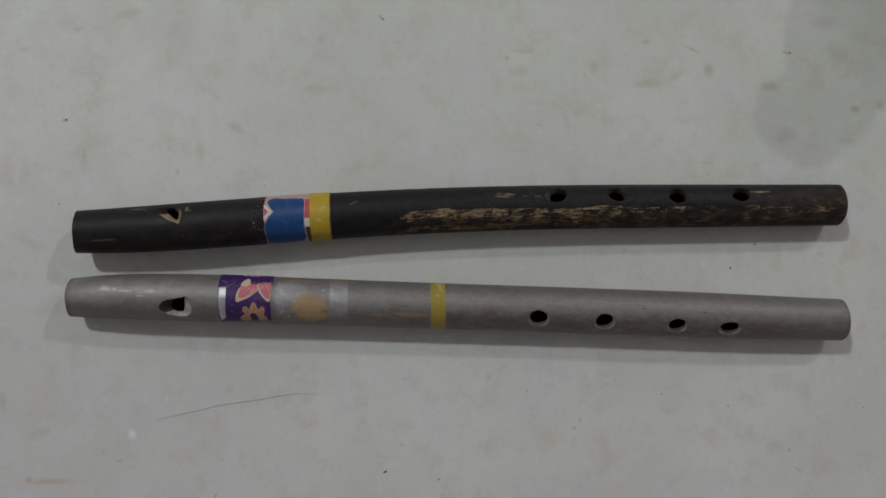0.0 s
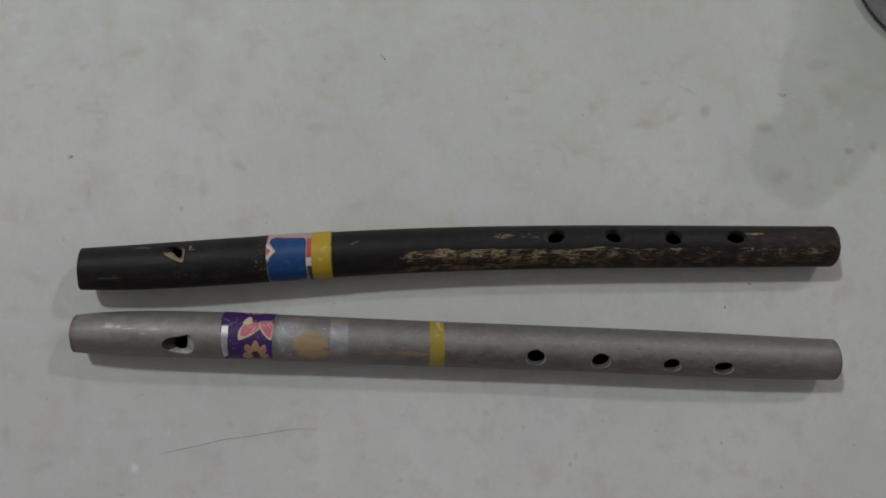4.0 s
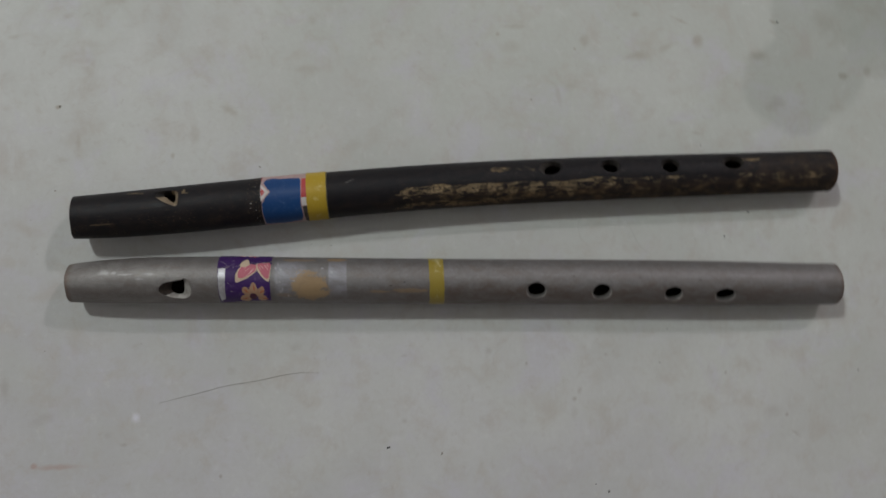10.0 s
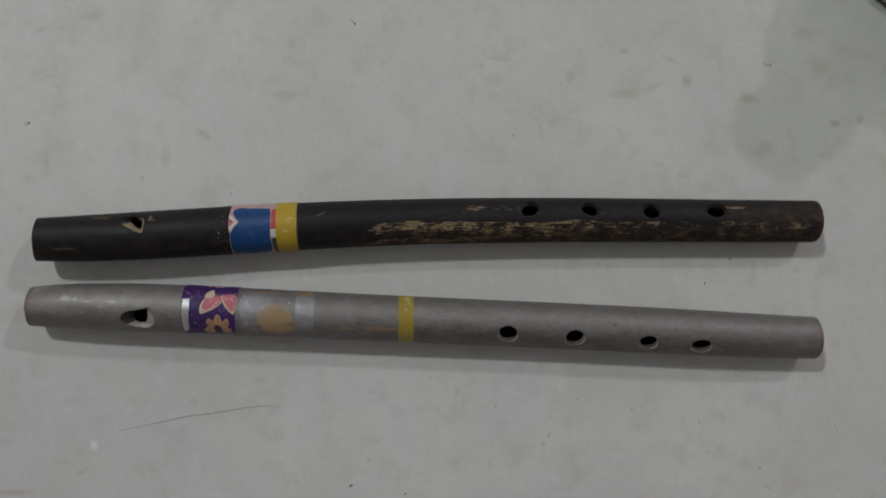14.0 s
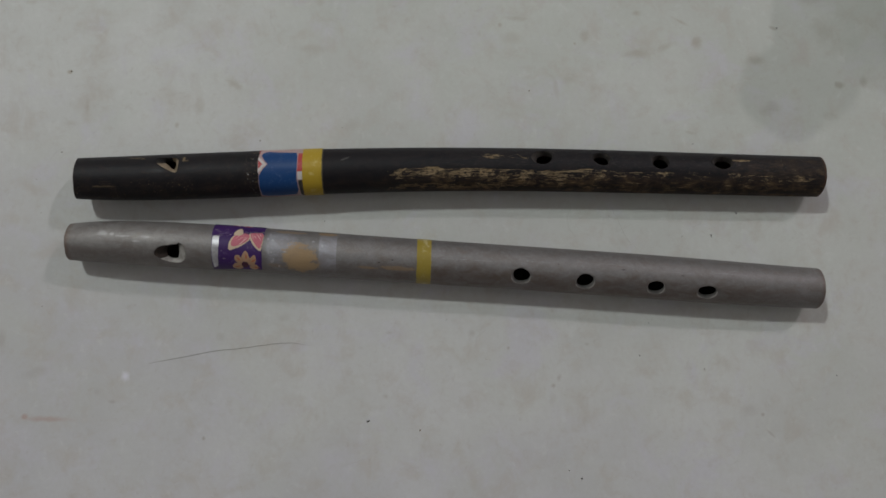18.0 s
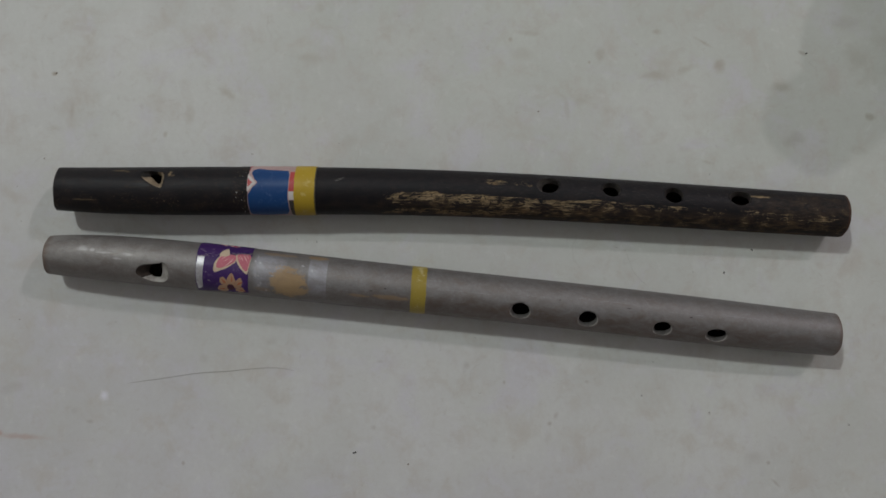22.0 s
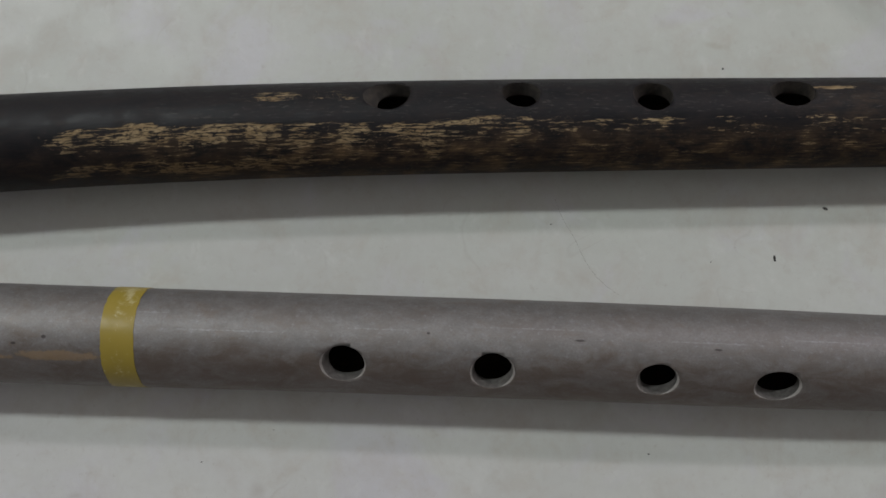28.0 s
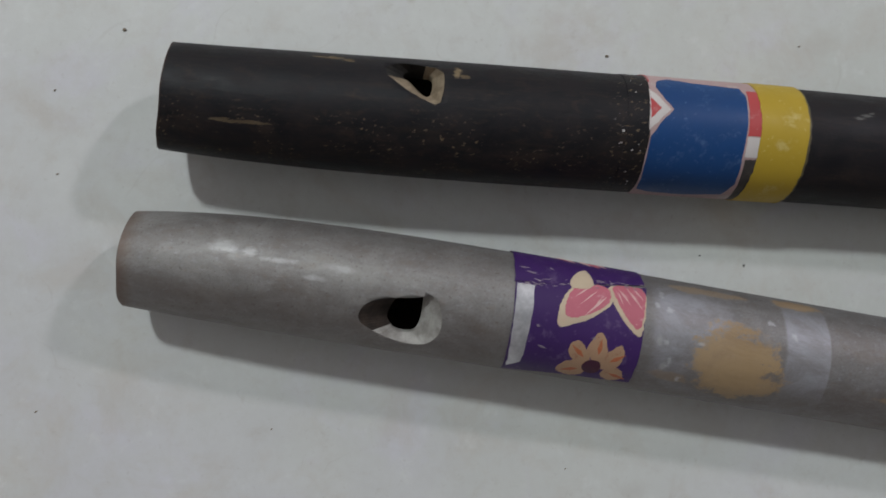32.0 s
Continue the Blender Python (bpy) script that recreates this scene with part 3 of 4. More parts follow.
# ================= building helpers =================
def mesh_of(name, bm, *mats, smooth=True):
    if smooth is not None:
        bmesh.ops.recalc_face_normals(bm, faces=bm.faces)
    me = bpy.data.meshes.new(name)
    bm.to_mesh(me)
    bm.free()
    for m in mats:
        me.materials.append(m)
    if smooth:
        me.polygons.foreach_set("use_smooth", [True] * len(me.polygons))
    return me


def part(name, bm, material, parent, label="", smooth=True):
    ob = new(name, mesh_of(name, bm, material, smooth=smooth))
    ob.parent = parent
    if label:
        tagged(ob, label)
    return ob


def box_mesh(lo, hi):
    bm = bmesh.new()
    bmesh.ops.create_cube(bm, size=1.0)
    for v in bm.verts:
        v.co = [l + (c + 0.5) * (h - l) for c, l, h in zip(v.co, lo, hi)]
    return bm


# ================= the room =================
def structure(name, lo, hi, mat, label):
    ob = new(name, mesh_of(name, box_mesh(lo, hi), mat, smooth=False))
    return tagged(ob, label, kind="structure")


# walls and ceiling are unseen, added to close the place and bounce fill light
ROOM = 1.9
# south wall set far off so that less light bounces from that side
SOUTH = -4.5
structure("floor", (-ROOM, SOUTH, -0.08), (ROOM, ROOM, 0.0), FLOOR, "pale off-white stained floor with brown smudges and a grey patch")
structure("wall_north", (-ROOM, ROOM, -0.08), (ROOM, ROOM + 0.1, 2.6), WALL, "plain cream wall, unseen, added to close the room and bounce light")
structure("wall_south", (-ROOM, SOUTH - 0.1, -0.08), (ROOM, SOUTH, 2.6), WALL, "plain cream wall, unseen, added to close the room and bounce light")
structure("wall_east", (ROOM, SOUTH - 0.1, -0.08), (ROOM + 0.1, ROOM + 0.1, 2.6), WALL, "plain cream wall, unseen, added to close the room and bounce light")
structure("wall_west", (-ROOM - 0.1, SOUTH - 0.1, -0.08), (-ROOM, ROOM + 0.1, 2.6), WALL, "plain cream wall, unseen, added to close the room and bounce light")
structure("ceiling", (-ROOM - 0.1, SOUTH - 0.1, 2.6), (ROOM + 0.1, ROOM + 0.1, 2.7), CEILING, "plain white ceiling, unseen, added to close the room and bounce light")


# ================= the flutes =================
class Tube:
    """A bent, tapering bamboo tube that lies on the floor: stations of x, y of the middle line and radius."""

    def __init__(self, stations, x0, x1, slant=0.0, rise=0.0):
        s = np.array(stations)
        self.x0, self.x1, self.slide, self.slant, self.rise = x0, x1, 0.0, slant, rise
        self.cy = np.polynomial.Polynomial.fit(s[:, 0], s[:, 1], 5)
        self.cr = np.polynomial.Polynomial.fit(s[:, 0], s[:, 2], 7)

    def r(self, x):
        return float(self.cr(min(max(x, self.x0), self.x1)))

    def y(self, x):
        return float(self.cy(x))

    def at(self, x, deg, lift=0.0):
        """The place on the skin at x, deg round from the top (towards -y), and lift out from it."""
        r, a = self.r(x), radians(deg)
        up = self.rise * min(max((-0.05 - x) / 0.09, 0.0), 1.0)
        return Vector((x, self.y(x) - (r + lift) * math.sin(a), up + r + (r + lift) * math.cos(a)))

    def out(self, x, deg):
        a = radians(deg)
        return Vector((0, -math.sin(a), math.cos(a)))

    def lip(self, x):
        """How far the rounded ends fall in."""
        d = min(x - self.x0, self.x1 - x)
        e = 0.00022
        return 0.0 if d >= e else e - math.sqrt(max(e * e - (e - d) ** 2, 0.0))

    def body(self, name, wall, skin, bore, cutters):
        """The tube with its bore, cut through by lofted cutters of (mesh)."""
        bm = bmesh.new()
        uv = bm.loops.layers.uv.new("tube")
        segs = 72
        xs = sorted({*np.linspace(self.x0, self.x1, 150), *(self.x0 + np.array([0.00006, 0.00014, 0.00024, 0.00036])), *(self.x1 - np.array([0.00006, 0.00014, 0.00024, 0.00036]))})
        rings = []
        for inner in (False, True):
            for x in (xs if not inner else xs[::-1]):
                lift = -wall - (0.0004 if x in (xs[0], xs[-1]) else 0) * -1 if inner else -self.lip(x)
                near = max(0.0, 1 - min(x - self.x0, self.x1 - x) / 0.003)
                ring = []
                for k in range(segs):
                    q = 2 * math.pi * k / segs
                    shift = 0.00045 * near * noise.noise(Vector((1.6 * math.cos(q), 1.6 * math.sin(q), self.x1 * 90 + (3 if x > 0 else 0))))
                    if x < 0:
                        shift += self.slant * near * max(0.0, -math.cos(q))
                    ring.append(bm.verts.new(self.at(x, 360.0 * k / segs - 180, lift) + Vector((shift, 0, 0))))
                rings.append((inner, x, ring))
        for (i0, xa, a), (i1, xb, b) in zip(rings, rings[1:] + rings[:1]):
            for k in range(segs):
                j = (k + 1) % segs
                f = bm.faces.new((a[k], a[j], b[j], b[k]))
                f.material_index = 1 if (i0 and i1) else (2 if i0 != i1 else 0)
                d0, d1 = 360.0 * k / segs - 180, 360.0 * (k + 1) / segs - 180
                for loop, q in zip(f.loops, ((xa, d0), (xa, d1), (xb, d1), (xb, d0))):
                    loop[uv].uv = q
        me = mesh_of(name, bm, skin, bore, *cutters["ends"])
        ob = new(name, me)
        for cut in cutters["cuts"]:
            tool = new("cutter", cut)
            m = ob.modifiers.new("cut", "BOOLEAN")
            m.object, m.operation, m.solver, m.material_mode = tool, "DIFFERENCE", "EXACT", "TRANSFER"
            bpy.context.view_layer.update()
            done = bpy.data.meshes.new_from_object(ob.evaluated_get(bpy.context.evaluated_depsgraph_get()))
            ob.modifiers.clear()
            ob.data = done
            bpy.data.objects.remove(tool)
        ob.data.name = name
        return ob

    def cutter(self, x, deg, outer, inner, wall, mat, second=None, sides=(), rim=0.0):
        """A loft from an outline on the skin to one on the bore; outlines in mm along and round the tube. A rim above 0 breaks its edge by so many mm, in the second material."""
        bm = bmesh.new()
        o, n = self.at(x, deg), self.out(x, deg)
        across = Vector((0, -math.cos(radians(deg)), -math.sin(radians(deg))))
        loops = []
        levels = [(0.0012, -0.0012 / wall, 1.0), (-wall, 1.0, 1.0), (-wall - 0.0030, 1.0, 1.0)]
        if rim:
            wide = 1 + rim / max(a[0] for a in outer)
            levels[:1] = [(0.0012, 0.0, wide * 1.10), (-0.0002, 0.0, wide), (-0.0006, 0.1, 1.0)]
        for depth, k, grow in levels:
            loops.append([bm.verts.new(o + n * depth + (Vector((1, 0, 0)) * (a[0] + (b[0] - a[0]) * k) + across * (a[1] + (b[1] - a[1]) * k)) * 0.001 * grow)
                          for a, b in zip(outer, inner)])
        for k in range(len(outer)):
            j = (k + 1) % len(outer)
            for level, (up, down) in enumerate(zip(loops, loops[1:])):
                bm.faces.new((up[k], up[j], down[j], down[k])).material_index = int(k in sides or (rim > 0 and level < 2))
        bm.faces.new(loops[0]), bm.faces.new(loops[-1][::-1])
        return mesh_of("cutter", bm, mat, *([second] if second else []), smooth=False)

    def sheet(self, name, outline, lift, mat, parent, label="", cell=5.0):
        """A thin skin wrapped on the tube; the outline is a list of (x in mm, degrees)."""
        bm = bmesh.new()
        uv = bm.loops.layers.uv.new("tube")
        outline = [(x + self.slide, d) for x, d in outline]
        vs = [bm.verts.new((x, d / 5.7, 0)) for x, d in outline]
        bm.faces.new(vs)
        lo, hi = min(d for _, d in outline), max(d for _, d in outline)
        for k in range(int(lo // cell) + 1, int(math.ceil(hi / cell))):
            bmesh.ops.bisect_plane(bm, geom=bm.verts[:] + bm.edges[:] + bm.faces[:], plane_co=(0, k * cell / 5.7, 0), plane_no=(0, 1, 0))
        xl, xh = min(x for x, _ in outline), max(x for x, _ in outline)
        for k in range(int(xl // 4) + 1, int(math.ceil(xh / 4))):
            bmesh.ops.bisect_plane(bm, geom=bm.verts[:] + bm.edges[:] + bm.faces[:], plane_co=(k * 4, 0, 0), plane_no=(1, 0, 0))
        bmesh.ops.triangulate(bm, faces=bm.faces)
        flat = {v: (v.co.x * 0.001, v.co.y * 5.7) for v in bm.verts}
        edge = bmesh.ops.extrude_face_region(bm, geom=bm.faces[:])
        top = {v for v in edge["geom"] if isinstance(v, bmesh.types.BMVert)}
        for f in bm.faces:
            f.smooth = all(v in top for v in f.verts)
            for loop in f.loops:
                loop[uv].uv = (loop.vert.co.x * 0.001, loop.vert.co.y * 5.7)
        rim = [e for e in bm.edges if len({all(v in top for v in f.verts) for f in e.link_faces}) > 1]
        places = {v: flat.get(v, (v.co.x * 0.001, v.co.y * 5.7)) for v in bm.verts}
        for v in bm.verts:
            x, d = places[v]
            v.co = self.at(x, d, lift if v in top else lift - 0.00007)
        bmesh.ops.recalc_face_normals(bm, faces=bm.faces)
        bmesh.ops.split_edges(bm, edges=rim)
        return part(name, bm, mat, parent, label, smooth=None)


def circle(rx, ry, n=28, wob=0.0, seed=0, turn=0.0):
    rnd = random.Random(seed)
    ph = [rnd.uniform(0, 6.3) for _ in range(4)]
    pts = []
    for k in range(n):
        a = 2 * math.pi * k / n
        s = 1 + wob * sum(math.sin((j + 2) * a + ph[j]) / (j + 1.5) for j in range(4))
        x, y = rx * s * math.cos(a), ry * s * math.sin(a)
        pts.append((x * math.cos(turn) - y * math.sin(turn), x * math.sin(turn) + y * math.cos(turn)))
    return pts


def curved(outline, times=2):
    """The outline with its corners cut, so that it runs in curves."""
    for _ in range(times):
        outline = [((a[0] * (1 - f) + b[0] * f), (a[1] * (1 - f) + b[1] * f)) for a, b in zip(outline, outline[1:] + outline[:1]) for f in (0.25, 0.75)]
    return outline


def ragged(points, amount, steps=6, seed=1):
    """An outline with torn, uneven sides."""
    rnd = random.Random(seed)
    out = []
    for (xa, da), (xb, db) in zip(points, points[1:] + points[:1]):
        for k in range(steps):
            f = k / steps
            j = amount if k else amount * 0.3
            out.append((xa + (xb - xa) * f + rnd.uniform(-j, j), da + (db - da) * f + rnd.uniform(-j, j) * 5.7))
    return out


def band(tube, name, x0, x1, lift, mat, parent, label, slant=0.0):
    """A closed ring of tape round the tube."""
    bm = bmesh.new()
    segs, rnd = 72, random.Random(int(abs(x0) * 1e6))
    xs = [x0, x0 + 0.00002, (x0 + x1) / 2, x1 - 0.00002, x1]
    wig = [rnd.uniform(-0.00012, 0.00012) for _ in range(segs)]
    rings = []
    for i, x in enumerate(xs):
        l = lift if 0 < i < 4 else -0.0002
        rings.append([bm.verts.new(tube.at(x + wig[k] + slant * math.sin(2 * math.pi * k / segs), 360.0 * k / segs, l)) for k in range(segs)])
    for a, b in zip(rings, rings[1:]):
        for k in range(segs):
            bm.faces.new((a[k], a[(k + 1) % segs], b[(k + 1) % segs], b[k])).smooth = a is not rings[0] and b is not rings[-1]
    bmesh.ops.recalc_face_normals(bm, faces=bm.faces)
    bmesh.ops.split_edges(bm, edges=[e for e in bm.edges if len({f.smooth for f in e.link_faces}) > 1])
    return part(name, bm, mat, parent, label, smooth=None)


DARK_TUBE = Tube([(-0.1410, 0.0304, 0.0089), (-0.1245, 0.0310, 0.0095), (-0.1006, 0.0325, 0.0100), (-0.0766, 0.0342, 0.0102), (-0.0525, 0.0361, 0.0101), (-0.0322, 0.0376, 0.0101),
                  (-0.0038, 0.0395, 0.0099), (0.0208, 0.0407, 0.0098), (0.0456, 0.0415, 0.0097), (0.0706, 0.0421, 0.0097), (0.0958, 0.0425, 0.0096), (0.1212, 0.0429, 0.0095),
                  (0.1467, 0.0431, 0.0094), (0.1724, 0.0434, 0.0093), (0.1906, 0.0436, 0.0092)], -0.1388, 0.1935, 0.0013, 0.0024)
SILVER_TUBE = Tube([(-0.1426, 0.0027, 0.0079), (-0.1360, 0.0028, 0.0085), (-0.1239, 0.0030, 0.0092), (-0.1119, 0.0031, 0.0098), (-0.1000, 0.0030, 0.0099), (-0.0761, 0.0021, 0.0100),
                    (-0.0522, 0.0013, 0.0100), (-0.0280, 0.0004, 0.0099), (-0.0037, -0.0004, 0.0099), (0.0207, -0.0012, 0.0099), (0.0453, -0.0021, 0.0098), (0.0701, -0.0029, 0.0098),
                    (0.0950, -0.0039, 0.0099), (0.1200, -0.0049, 0.0099), (0.1453, -0.0058, 0.0098), (0.1708, -0.0068, 0.0095), (0.1914, -0.0075, 0.0092)], -0.1411, 0.1930, 0.0, 0.0008)


def dark_flute():
    t, wall = DARK_TUBE, 0.0030
    cuts = []
    for k, (x, deg, rx, ry, turn) in enumerate(((0.0657, -28.5, 4.5, 3.7, -0.25), (0.0917, -28, 3.8, 3.6, 0.1), (0.1183, -23, 3.8, 3.7, 0.0), (0.1466, -27, 4.3, 3.6, -0.15))):
        lean = (0.9, 0.1, 0.45, 0.55)[k]
        outer = [(a - lean, b) for a, b in circle(rx + lean * 0.4, ry, 32, 0.02, k, turn)]
        inner = [(a + lean, b) for a, b in circle(rx * 0.86, ry * 0.86, 32, 0.02, k, turn)]
        cuts.append(t.cutter(x, deg, outer, inner, wall, DARK_CUT))
    outer = [(-4.9, -1.2), (-6.3, -3.2), (-3.8, -4.9), (0.5, -4.6), (4.6, -4.2), (4.7, 0.0), (4.7, 3.9), (1.6, 2.8), (-1.0, 1.5), (-3.4, -0.2)]
    inner = [(-1.9, -2.9), (-2.2, -3.7), (-0.8, -4.6), (0.8, -4.5), (2.7, -4.2), (3.0, -1.8), (2.6, 0.2), (1.2, -0.3), (-0.3, -1.8), (-1.2, -2.6)]
    cuts.append(t.cutter(-0.0977, -21, curved(outer, 1), curved(inner, 1), wall, NOTCH_CUT, PALE_CUT, range(6, 19)))
    body = t.body("dark_flute", wall, DARK, BORE, {"ends": [DARK_CUT], "cuts": cuts})
    tagged(body, "dark lacquered bamboo flute with scraped stripes, lying on the floor", "flute")
    # black seam tape, paper label, tape
    t.sheet("seam_strip", ragged([(-63.0, -88), (-59.3, -88), (-58.2, 88), (-62.0, 88)], 0.10, 14, 3), 0.00010, DARK, body)
    paper = t.sheet("paper_label", ragged([(-59.3, -100), (-38.6, -100), (-38.2, 96), (-58.0, 96)], 0.10, 12, 4), 0.00020, PINKISH, body, "faded pink and white printed paper label")
    t.sheet("blue_field", ragged([(-57.9, -40), (-57.3, -50), (-55.2, -57), (-51.8, -52), (-47.0, -50), (-43.1, -48), (-42.3, -36), (-42.2, 26), (-41.5, 56), (-42.6, 75), (-49.4, 81), (-55.2, 79), (-57.6, 74), (-58.2, 40), (-58.3, 12), (-56.6, -3), (-54.9, -14), (-56.6, -26)], 0.08, 4, 5),
            0.00024, BLUE, paper, "scuffed blue print")
    t.sheet("white_corner", ragged([(-59.1, -35), (-55.4, -13.5), (-58.8, 7)], 0.10, 5, 15), 0.00028, PAPER, paper, "white triangular print")
    t.sheet("red_triangle", ragged([(-58.9, -25), (-57.0, -14), (-58.7, -4)], 0.08, 4, 16), 0.00032, RED, paper, "small red triangular print")
    t.sheet("red_edge", ragged([(-59.3, -96), (-58.95, -96), (-58.7, -48), (-58.95, -48)], 0.08, 8, 8), 0.00028, RED, paper)
    t.sheet("red_strip", ragged([(-42.0, -44), (-39.9, -44), (-39.8, 6), (-42.0, 6)], 0.05, 6, 6), 0.00026, RED, paper, "red printed strip")
    t.sheet("white_strip", ragged([(-42.0, 7), (-39.8, 7), (-39.6, 26), (-41.8, 26)], 0.05, 4, 7), 0.00026, PAPER, paper, "white printed strip")
    t.sheet("dark_strip", ragged([(-41.6, 28), (-39.7, 28), (-38.6, 90), (-40.4, 90)], 0.06, 6, 9), 0.00026, DARK_CUT, paper, "dark printed strip")
    band(t, "yellow_band", -0.0399, -0.0316, 0.00034, YELLOW, body, "shiny yellow tape band", 0.0005)
    band(t, "tape_edge", -0.0317, -0.0312, 0.00022, TAPE_EDGE, body, "dull clear edge of the tape", 0.0005)
    return body


def silver_flute():
    t, wall = SILVER_TUBE, 0.0030
    cuts = []
    for k, (x, deg, rx, ry, turn) in enumerate(((0.0568, 25.5, 4.1, 3.7, 0.25), (0.0852, 29.0, 4.0, 3.8, 0.15), (0.1166, 32.0, 3.8, 3.45, 0.15), (0.1396, 34.5, 4.3, 3.3, 0.05))):
        lean = (0.75, 0.35, 0.80, 1.05)[k]
        inner = [(a + lean, b + (0.0, 0.0, 0.25, 0.25)[k]) for a, b in circle(rx * 0.90, ry * 0.98, 32, 0.03, k + 9, turn + 0.1)]
        cuts.append(t.cutter(x, deg, circle(rx, ry, 32, 0.02, k + 9, turn), inner, wall, SILVER_CUT, WORN_RIM_GLINT, rim=0.22))
    outer = [(-7.2, 1.3), (-6.6, -1.2), (-5.0, -2.6), (-2.0, -3.2), (2.5, -3.6), (6.0, -4.7), (6.6, -1.0), (6.5, 3.0), (5.0, 5.5), (1.5, 5.5), (-2.0, 4.4), (-5.4, 2.9)]
    inner = [(-2.3, 1.3), (-1.7, -1.0), (-0.7, -2.5), (0.3, -3.2), (1.5, -3.4), (3.3, -4.2), (3.3, -0.8), (3.2, 1.7), (2.5, 3.5), (0.7, 3.9), (-1.0, 3.5), (-1.5, 2.5)]
    cuts.append(t.cutter(-0.0950, 24, curved(outer), curved(inner), wall, MOUTH_LIP, MOUTH_CUT, (*range(0, 14), *range(42, 48))))
    body = t.body("silver_flute", wall, SILVER, BORE, {"ends": [BROWN_CUT], "cuts": cuts})
    tagged(body, "silver-painted bamboo flute with a floral label, lying on the floor", "flute")
    t.slide = 1.9
    label = t.sheet("floral_label", ragged([(-79.2, -28), (-57.0, -46), (-57.6, -20), (-57.8, 58), (-70.0, 63), (-79.0, 72)], 0.07, 9, 11), 0.00016, PURPLE, body, "purple floral printed label with a frayed edge")
    overlap = t.sheet("label_overlap", ragged([(-79.3, -110), (-57.2, -110), (-57.3, -49), (-70.0, -35), (-79.4, -28)], 0.09, 12, 12), 0.00022, PURPLE, body, "overlapping purple printed edge of the label")
    t.sheet("foil_strip", ragged([(-78.9, -27), (-76.0, -27), (-76.2, 10), (-76.5, 52), (-78.5, 62), (-79.0, 20)], 0.09, 7, 13), 0.00018, FOIL, label, "silver foil strip")

    def stroke(xa, da, xb, db, width, lift, mat, name, parent):
        """A thin tapering printed line."""
        dx, dy = xb - xa, (db - da) / 5.7
        L = math.hypot(dx, dy)
        nx, ny = -dy / L * width / 2, dx / L * width / 2
        mid = (xa + dx * 0.4, da + dy * 0.4 * 5.7)
        return t.sheet(name, [(xa, da), (mid[0] - nx, mid[1] - ny * 5.7), (xb, db), (mid[0] + nx, mid[1] + ny * 5.7)], lift, mat, parent)

    # the large flower: cream petals, pink within, pale veins
    t.sheet("petal", ragged(curved([(-70.3, -36), (-69.3, -48), (-67.3, -59), (-66.4, -48), (-66.0, -34), (-69.9, -30)]), 0.13, 2, 61), 0.00026, CREAM, overlap)
    t.sheet("petal", ragged(curved([(-69.8, -34), (-71.4, -19), (-72.0, -5), (-71.8, 9), (-69.3, 3.5), (-66.9, -3.5), (-64.4, -13), (-62.9, -23), (-63.2, -37), (-67.0, -38)]), 0.13, 2, 62), 0.00019, CREAM, label)
    t.sheet("petal_centre", ragged(curved([(-69.0, -36), (-70.6, -21), (-71.0, -9), (-70.4, -1), (-67.4, -6), (-64.7, -15), (-63.2, -25), (-63.5, -38), (-66.4, -39)]), 0.13, 2, 63), 0.00021, PINK, label)
    t.sheet("petal", ragged(curved([(-64.2, -40), (-63.1, -24), (-61.5, -9), (-59.7, 1), (-57.9, 7), (-57.7, -6), (-57.4, -21), (-57.2, -44), (-60.4, -44)]), 0.13, 2, 64), 0.00019, CREAM, label)
    t.sheet("petal_centre", ragged(curved([(-63.4, -42), (-62.3, -25), (-60.7, -10), (-58.3, 2), (-57.6, -20), (-57.3, -44), (-59.8, -44)]), 0.13, 2, 65), 0.00021, PINK, label)
    for line in ((-60.6, -41, -58.0, -20, 0.40), (-61.9, -38, -60.0, -23, 0.32), (-62.3, -36, -61.2, -22, 0.28), (-59.4, -41, -57.8, -30, 0.3), (-63.9, -28, -67.8, -5, 0.42), (-64.6, -28, -66.6, -11, 0.24), (-65.6, -32, -68.6, -15, 0.24), (-66.8, -35, -69.4, -22, 0.3)):
        stroke(*line, 0.00023, PINK_PALE, "petal_vein", label)
    # the small flower
    heart = (-64.9, 43)
    for outline in ([(-69.3, 20), (-67.9, 16), (-66.4, 26), (-65.6, 36), (-66.6, 41), (-68.4, 37), (-69.5, 28)], [(-66.5, 26), (-65.8, 14), (-64.7, 5), (-63.6, 11), (-62.9, 23), (-63.2, 35), (-64.6, 35), (-65.5, 31)],
                    [(-63.7, 38), (-62.9, 25), (-61.2, 16), (-60.2, 17), (-60.0, 27), (-60.5, 37), (-61.9, 42), (-63.3, 43)], [(-70.8, 54), (-69.7, 42), (-68.0, 38), (-66.3, 41), (-65.9, 54), (-67.5, 61), (-69.4, 60)],
                    [(-63.0, 49), (-61.5, 41), (-59.7, 41), (-58.9, 52), (-60.4, 59), (-62.2, 57)]):
        mx, md = sum(x for x, _ in outline) / len(outline), sum(d for _, d in outline) / len(outline)
        outline = [(mx + (x - mx) * 1.04 + (heart[0] - mx) * 0.06, md + (d - md) * 1.08 + (heart[1] - md) * 0.06) for x, d in outline]
        t.sheet("small_petal", ragged(curved(outline, 1), 0.15, 2, int(-mx * 10)), 0.00019, ORANGE_CREAM, label)
        cx, cd = sum(x for x, _ in outline) / len(outline), sum(d for _, d in outline) / len(outline)
        stroke(heart[0] * 0.25 + cx * 0.75 + 0.35, heart[1] * 0.25 + cd * 0.75, cx + (cx - heart[0]) * 0.62 + 0.2, cd + (cd - heart[1]) * 0.62, 0.80, 0.00021, RUSTY, "petal_stripe", label)
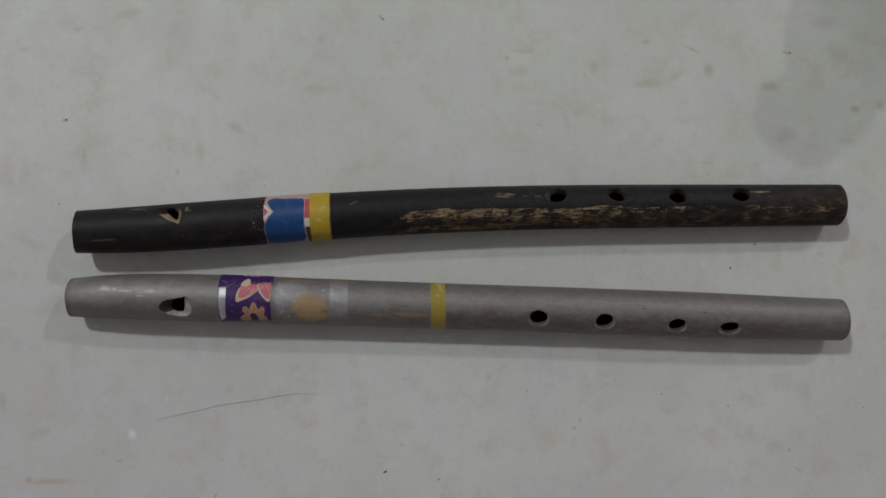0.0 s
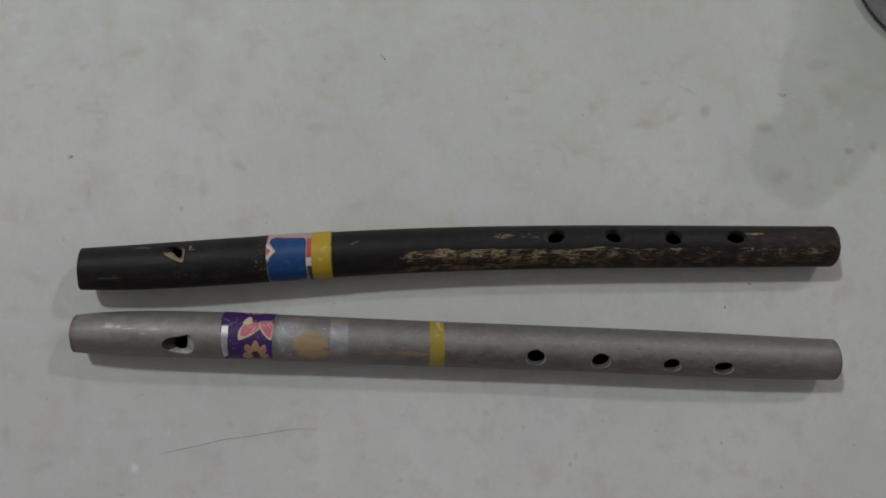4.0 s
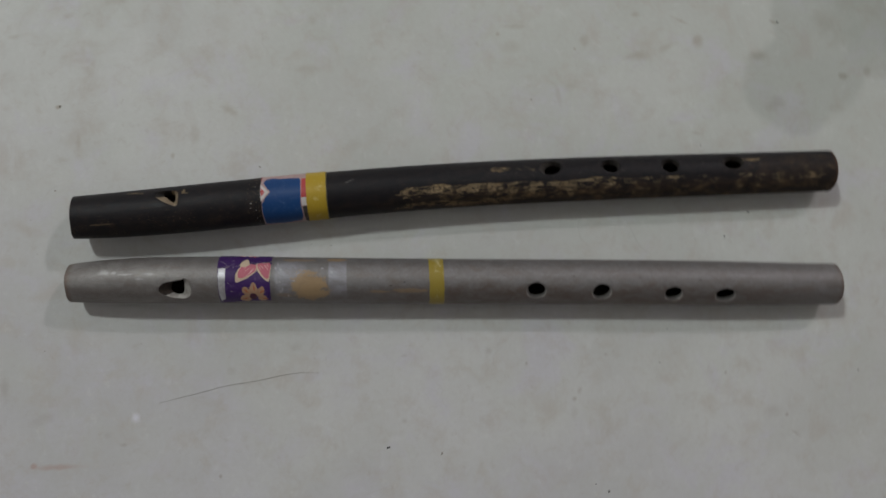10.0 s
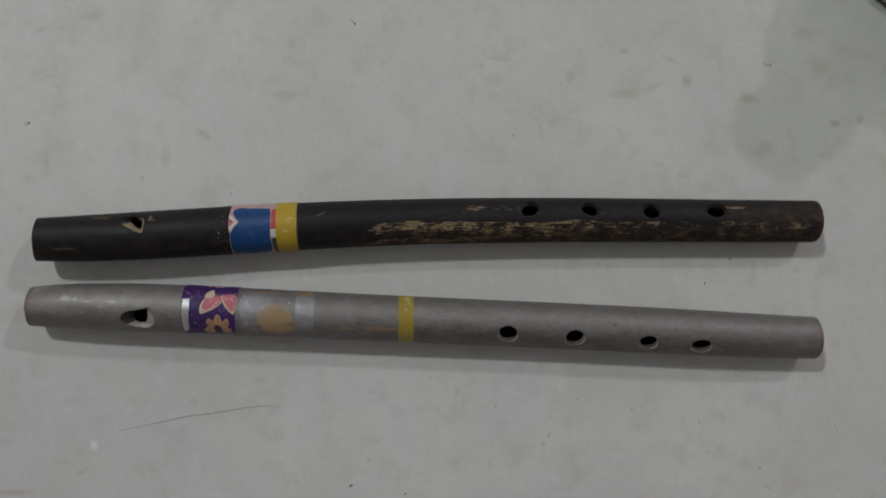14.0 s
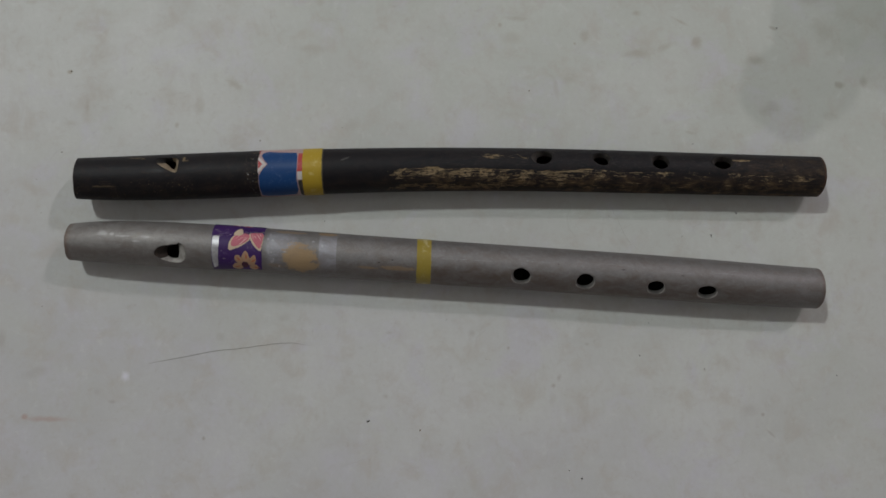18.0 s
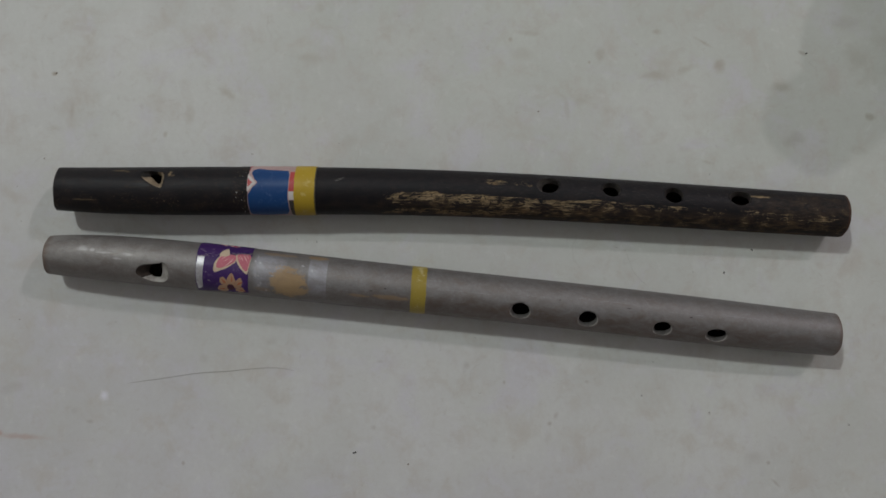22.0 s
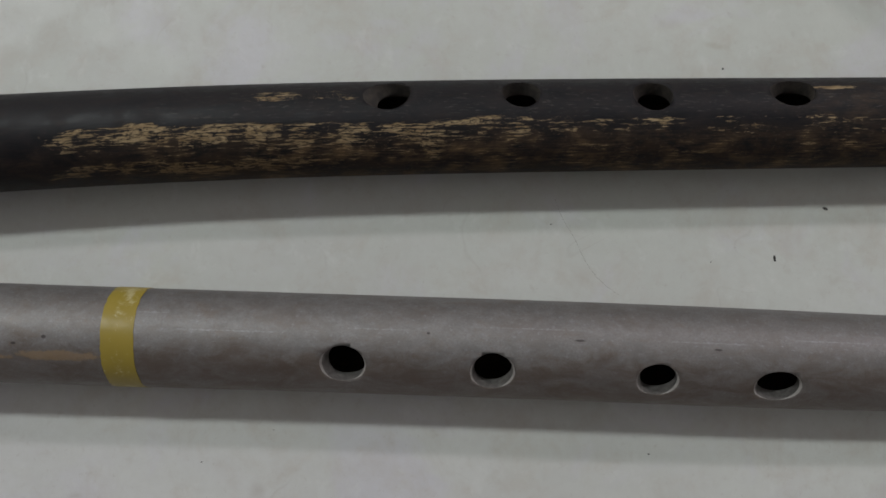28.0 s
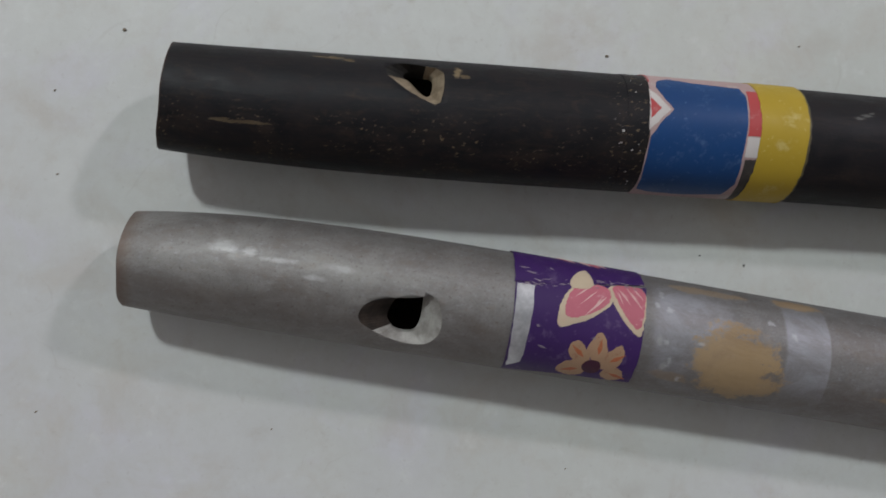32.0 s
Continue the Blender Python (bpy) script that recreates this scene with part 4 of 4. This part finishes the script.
    t.sheet("flower_heart", [(heart[0] + a, heart[1] + b * 5.7) for a, b in circle(1.6, 1.5, 18, 0.06, 5)], 0.00024, MAROON, label, "dark maroon flower heart")
    for x, d, w in ((-71.5, -80, 1.6), (-70.2, -76, 1.5), (-67.6, -75, 1.5), (-66.0, -72, 1.7), (-64.8, -76, 1.3)):
        stroke(x, d - 8, x + 1.7, d + 5, w, 0.00025, PINK if w > 1.5 else PINK_PALE, "top_petal", overlap)
    # worn white fibres along the seam
    rnd = random.Random(41)
    for _ in range(46):
        f = rnd.random()
        x = -79.0 + 21.5 * f
        d = -28 - 8 * min(f / 0.42, 1) - 13 * max(0, (f - 0.42) / 0.58) + rnd.gauss(0, 2.2)
        if -70.4 < x < -66.0:
            d += 3
        stroke(x, d, x + rnd.uniform(0.3, 1.3), d + rnd.uniform(-2.5, 2.5), rnd.uniform(0.08, 0.26), 0.00025, WORN_PAPER, "torn_fibre", label)
    for x, d, l in ((-74.4, 28, 1.5), (-75.2, 9, 0.7), (-78.6, -46, 1.8), (-77.6, -42, 2.2), (-73.5, -52, 0.8), (-66.0, 13, 0.8)):
        stroke(x, d, x + l, d + rnd.uniform(-2, 4), 0.32, 0.00025, WORN_PAPER, "scuff", label)
    t.slide = 0.0
    band(t, "yellow_band", 0.0111, 0.0174, 0.00009, YELLOW_DULL, body, "dull yellow tape band")
    return body


dark_flute()
silver_flute()


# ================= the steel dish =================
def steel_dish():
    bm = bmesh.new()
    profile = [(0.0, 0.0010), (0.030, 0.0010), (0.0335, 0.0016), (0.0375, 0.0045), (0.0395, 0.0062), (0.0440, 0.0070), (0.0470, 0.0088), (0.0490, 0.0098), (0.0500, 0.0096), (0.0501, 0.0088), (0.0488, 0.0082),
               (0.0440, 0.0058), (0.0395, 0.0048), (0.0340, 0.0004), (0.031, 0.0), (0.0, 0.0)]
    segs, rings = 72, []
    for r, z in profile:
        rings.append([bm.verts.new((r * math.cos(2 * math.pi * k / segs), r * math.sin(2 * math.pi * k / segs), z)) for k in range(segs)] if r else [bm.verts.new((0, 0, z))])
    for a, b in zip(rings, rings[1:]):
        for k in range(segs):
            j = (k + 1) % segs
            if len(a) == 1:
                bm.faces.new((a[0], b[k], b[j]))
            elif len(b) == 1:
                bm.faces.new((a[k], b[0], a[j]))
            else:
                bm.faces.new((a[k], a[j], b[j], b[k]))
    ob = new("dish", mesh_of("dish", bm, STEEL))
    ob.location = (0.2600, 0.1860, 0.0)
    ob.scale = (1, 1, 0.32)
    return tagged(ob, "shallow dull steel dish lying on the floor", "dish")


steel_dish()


# ================= crumbs and fibres =================
def crumb(x, y, size, long, turn, mat=CRUMB):
    size *= 0.58 if size > 0.00036 else 0.44
    rnd = random.Random(int((x + 3) * 1e5 + y * 1e4))
    bm = bmesh.new()
    bmesh.ops.create_icosphere(bm, subdivisions=2, radius=1.0)
    for v in bm.verts:
        k = 1 + 0.35 * noise.noise(v.co * 1.6 + Vector((x * 900, y * 700, 0)))
        v.co = Vector((v.co.x * size * long * k, v.co.y * size * k, max(v.co.z, -0.75) * size * 0.6 * k))
        v.co.y += (v.co.x / (size * long)) ** 2 * size * rnd.uniform(-0.9, 0.9)
    low = min(v.co.z for v in bm.verts)
    bmesh.ops.translate(bm, verts=bm.verts, vec=(0, 0, -low))
    ob = new("crumb", mesh_of("crumb", bm, mat))
    ob.matrix_world = pose(x, y, 0, 0, 0, turn)
    return tagged(ob, "tiny dark crumb of dirt on the pale floor" if mat is CRUMB else "tiny brown crumb of dirt on the pale floor", "crumb", "crumbs on the floor")


for x, y, size, long, turn in ((-0.0083, -0.0735, 0.00055, 2.8, 22), (0.1478, 0.0158, 0.00042, 2.6, 95), (0.0894, -0.0969, 0.00065, 1.2, 30), (0.0835, -0.0935, 0.00045, 1.2, 100), (0.1595, 0.0267, 0.00048, 2.3, -25),
                              (0.1784, 0.1157, 0.00050, 1.7, 10), (0.1149, -0.0406, 0.00045, 1.2, 0), (0.1190, -0.0255, 0.00035, 1.5, 0), (0.0256, -0.0268, 0.00030, 1.2, 0), (0.0995, 0.0233, 0.00032, 1.3, 30),
                              (0.1340, 0.0150, 0.00030, 1.4, 40), (0.1452, -0.0459, 0.00035, 1.3, 0), (-0.0401, 0.0171, 0.00030, 1.2, 0), (-0.0314, 0.0164, 0.00035, 1.7, 95),
                              (0.1387, 0.0585, 0.00034, 1.7, 80), (-0.0099, 0.1287, 0.00050, 1.8, -30), (0.2074, -0.0472, 0.00040, 1.3, 0), (0.0404, -0.0203, 0.00022, 1.2, 0),
                              (0.2066, 0.1785, 0.00080, 1.4, 40)):
    crumb(x, y, size, long, turn)
for x, y, size, long, turn in ((-0.1616, 0.0310, 0.00026, 2.2, 60), (-0.1588, 0.0160, 0.00026, 2.2, 20), (-0.0250, 0.0600, 0.00035, 1.2, 0), (0.0442, -0.0443, 0.00030, 1.4, 20), (-0.1490, 0.0812, 0.00060, 1.3, 40),
                              (0.0610, 0.0807, 0.00045, 1.4, 0), (0.0152, -0.0770, 0.00055, 1.5, 40), (-0.0622, 0.0524, 0.00040, 1.3, 0), (-0.1559, -0.0261, 0.00034, 1.8, 40), (-0.0609, -0.0252, 0.00030, 1.2, 80), (-0.1148, -0.0243, 0.00030, 1.5, 20), (-0.1512, 0.0438, 0.00050, 1.2, 0)):
    crumb(x, y, size, long, turn, BROWN_CRUMB)


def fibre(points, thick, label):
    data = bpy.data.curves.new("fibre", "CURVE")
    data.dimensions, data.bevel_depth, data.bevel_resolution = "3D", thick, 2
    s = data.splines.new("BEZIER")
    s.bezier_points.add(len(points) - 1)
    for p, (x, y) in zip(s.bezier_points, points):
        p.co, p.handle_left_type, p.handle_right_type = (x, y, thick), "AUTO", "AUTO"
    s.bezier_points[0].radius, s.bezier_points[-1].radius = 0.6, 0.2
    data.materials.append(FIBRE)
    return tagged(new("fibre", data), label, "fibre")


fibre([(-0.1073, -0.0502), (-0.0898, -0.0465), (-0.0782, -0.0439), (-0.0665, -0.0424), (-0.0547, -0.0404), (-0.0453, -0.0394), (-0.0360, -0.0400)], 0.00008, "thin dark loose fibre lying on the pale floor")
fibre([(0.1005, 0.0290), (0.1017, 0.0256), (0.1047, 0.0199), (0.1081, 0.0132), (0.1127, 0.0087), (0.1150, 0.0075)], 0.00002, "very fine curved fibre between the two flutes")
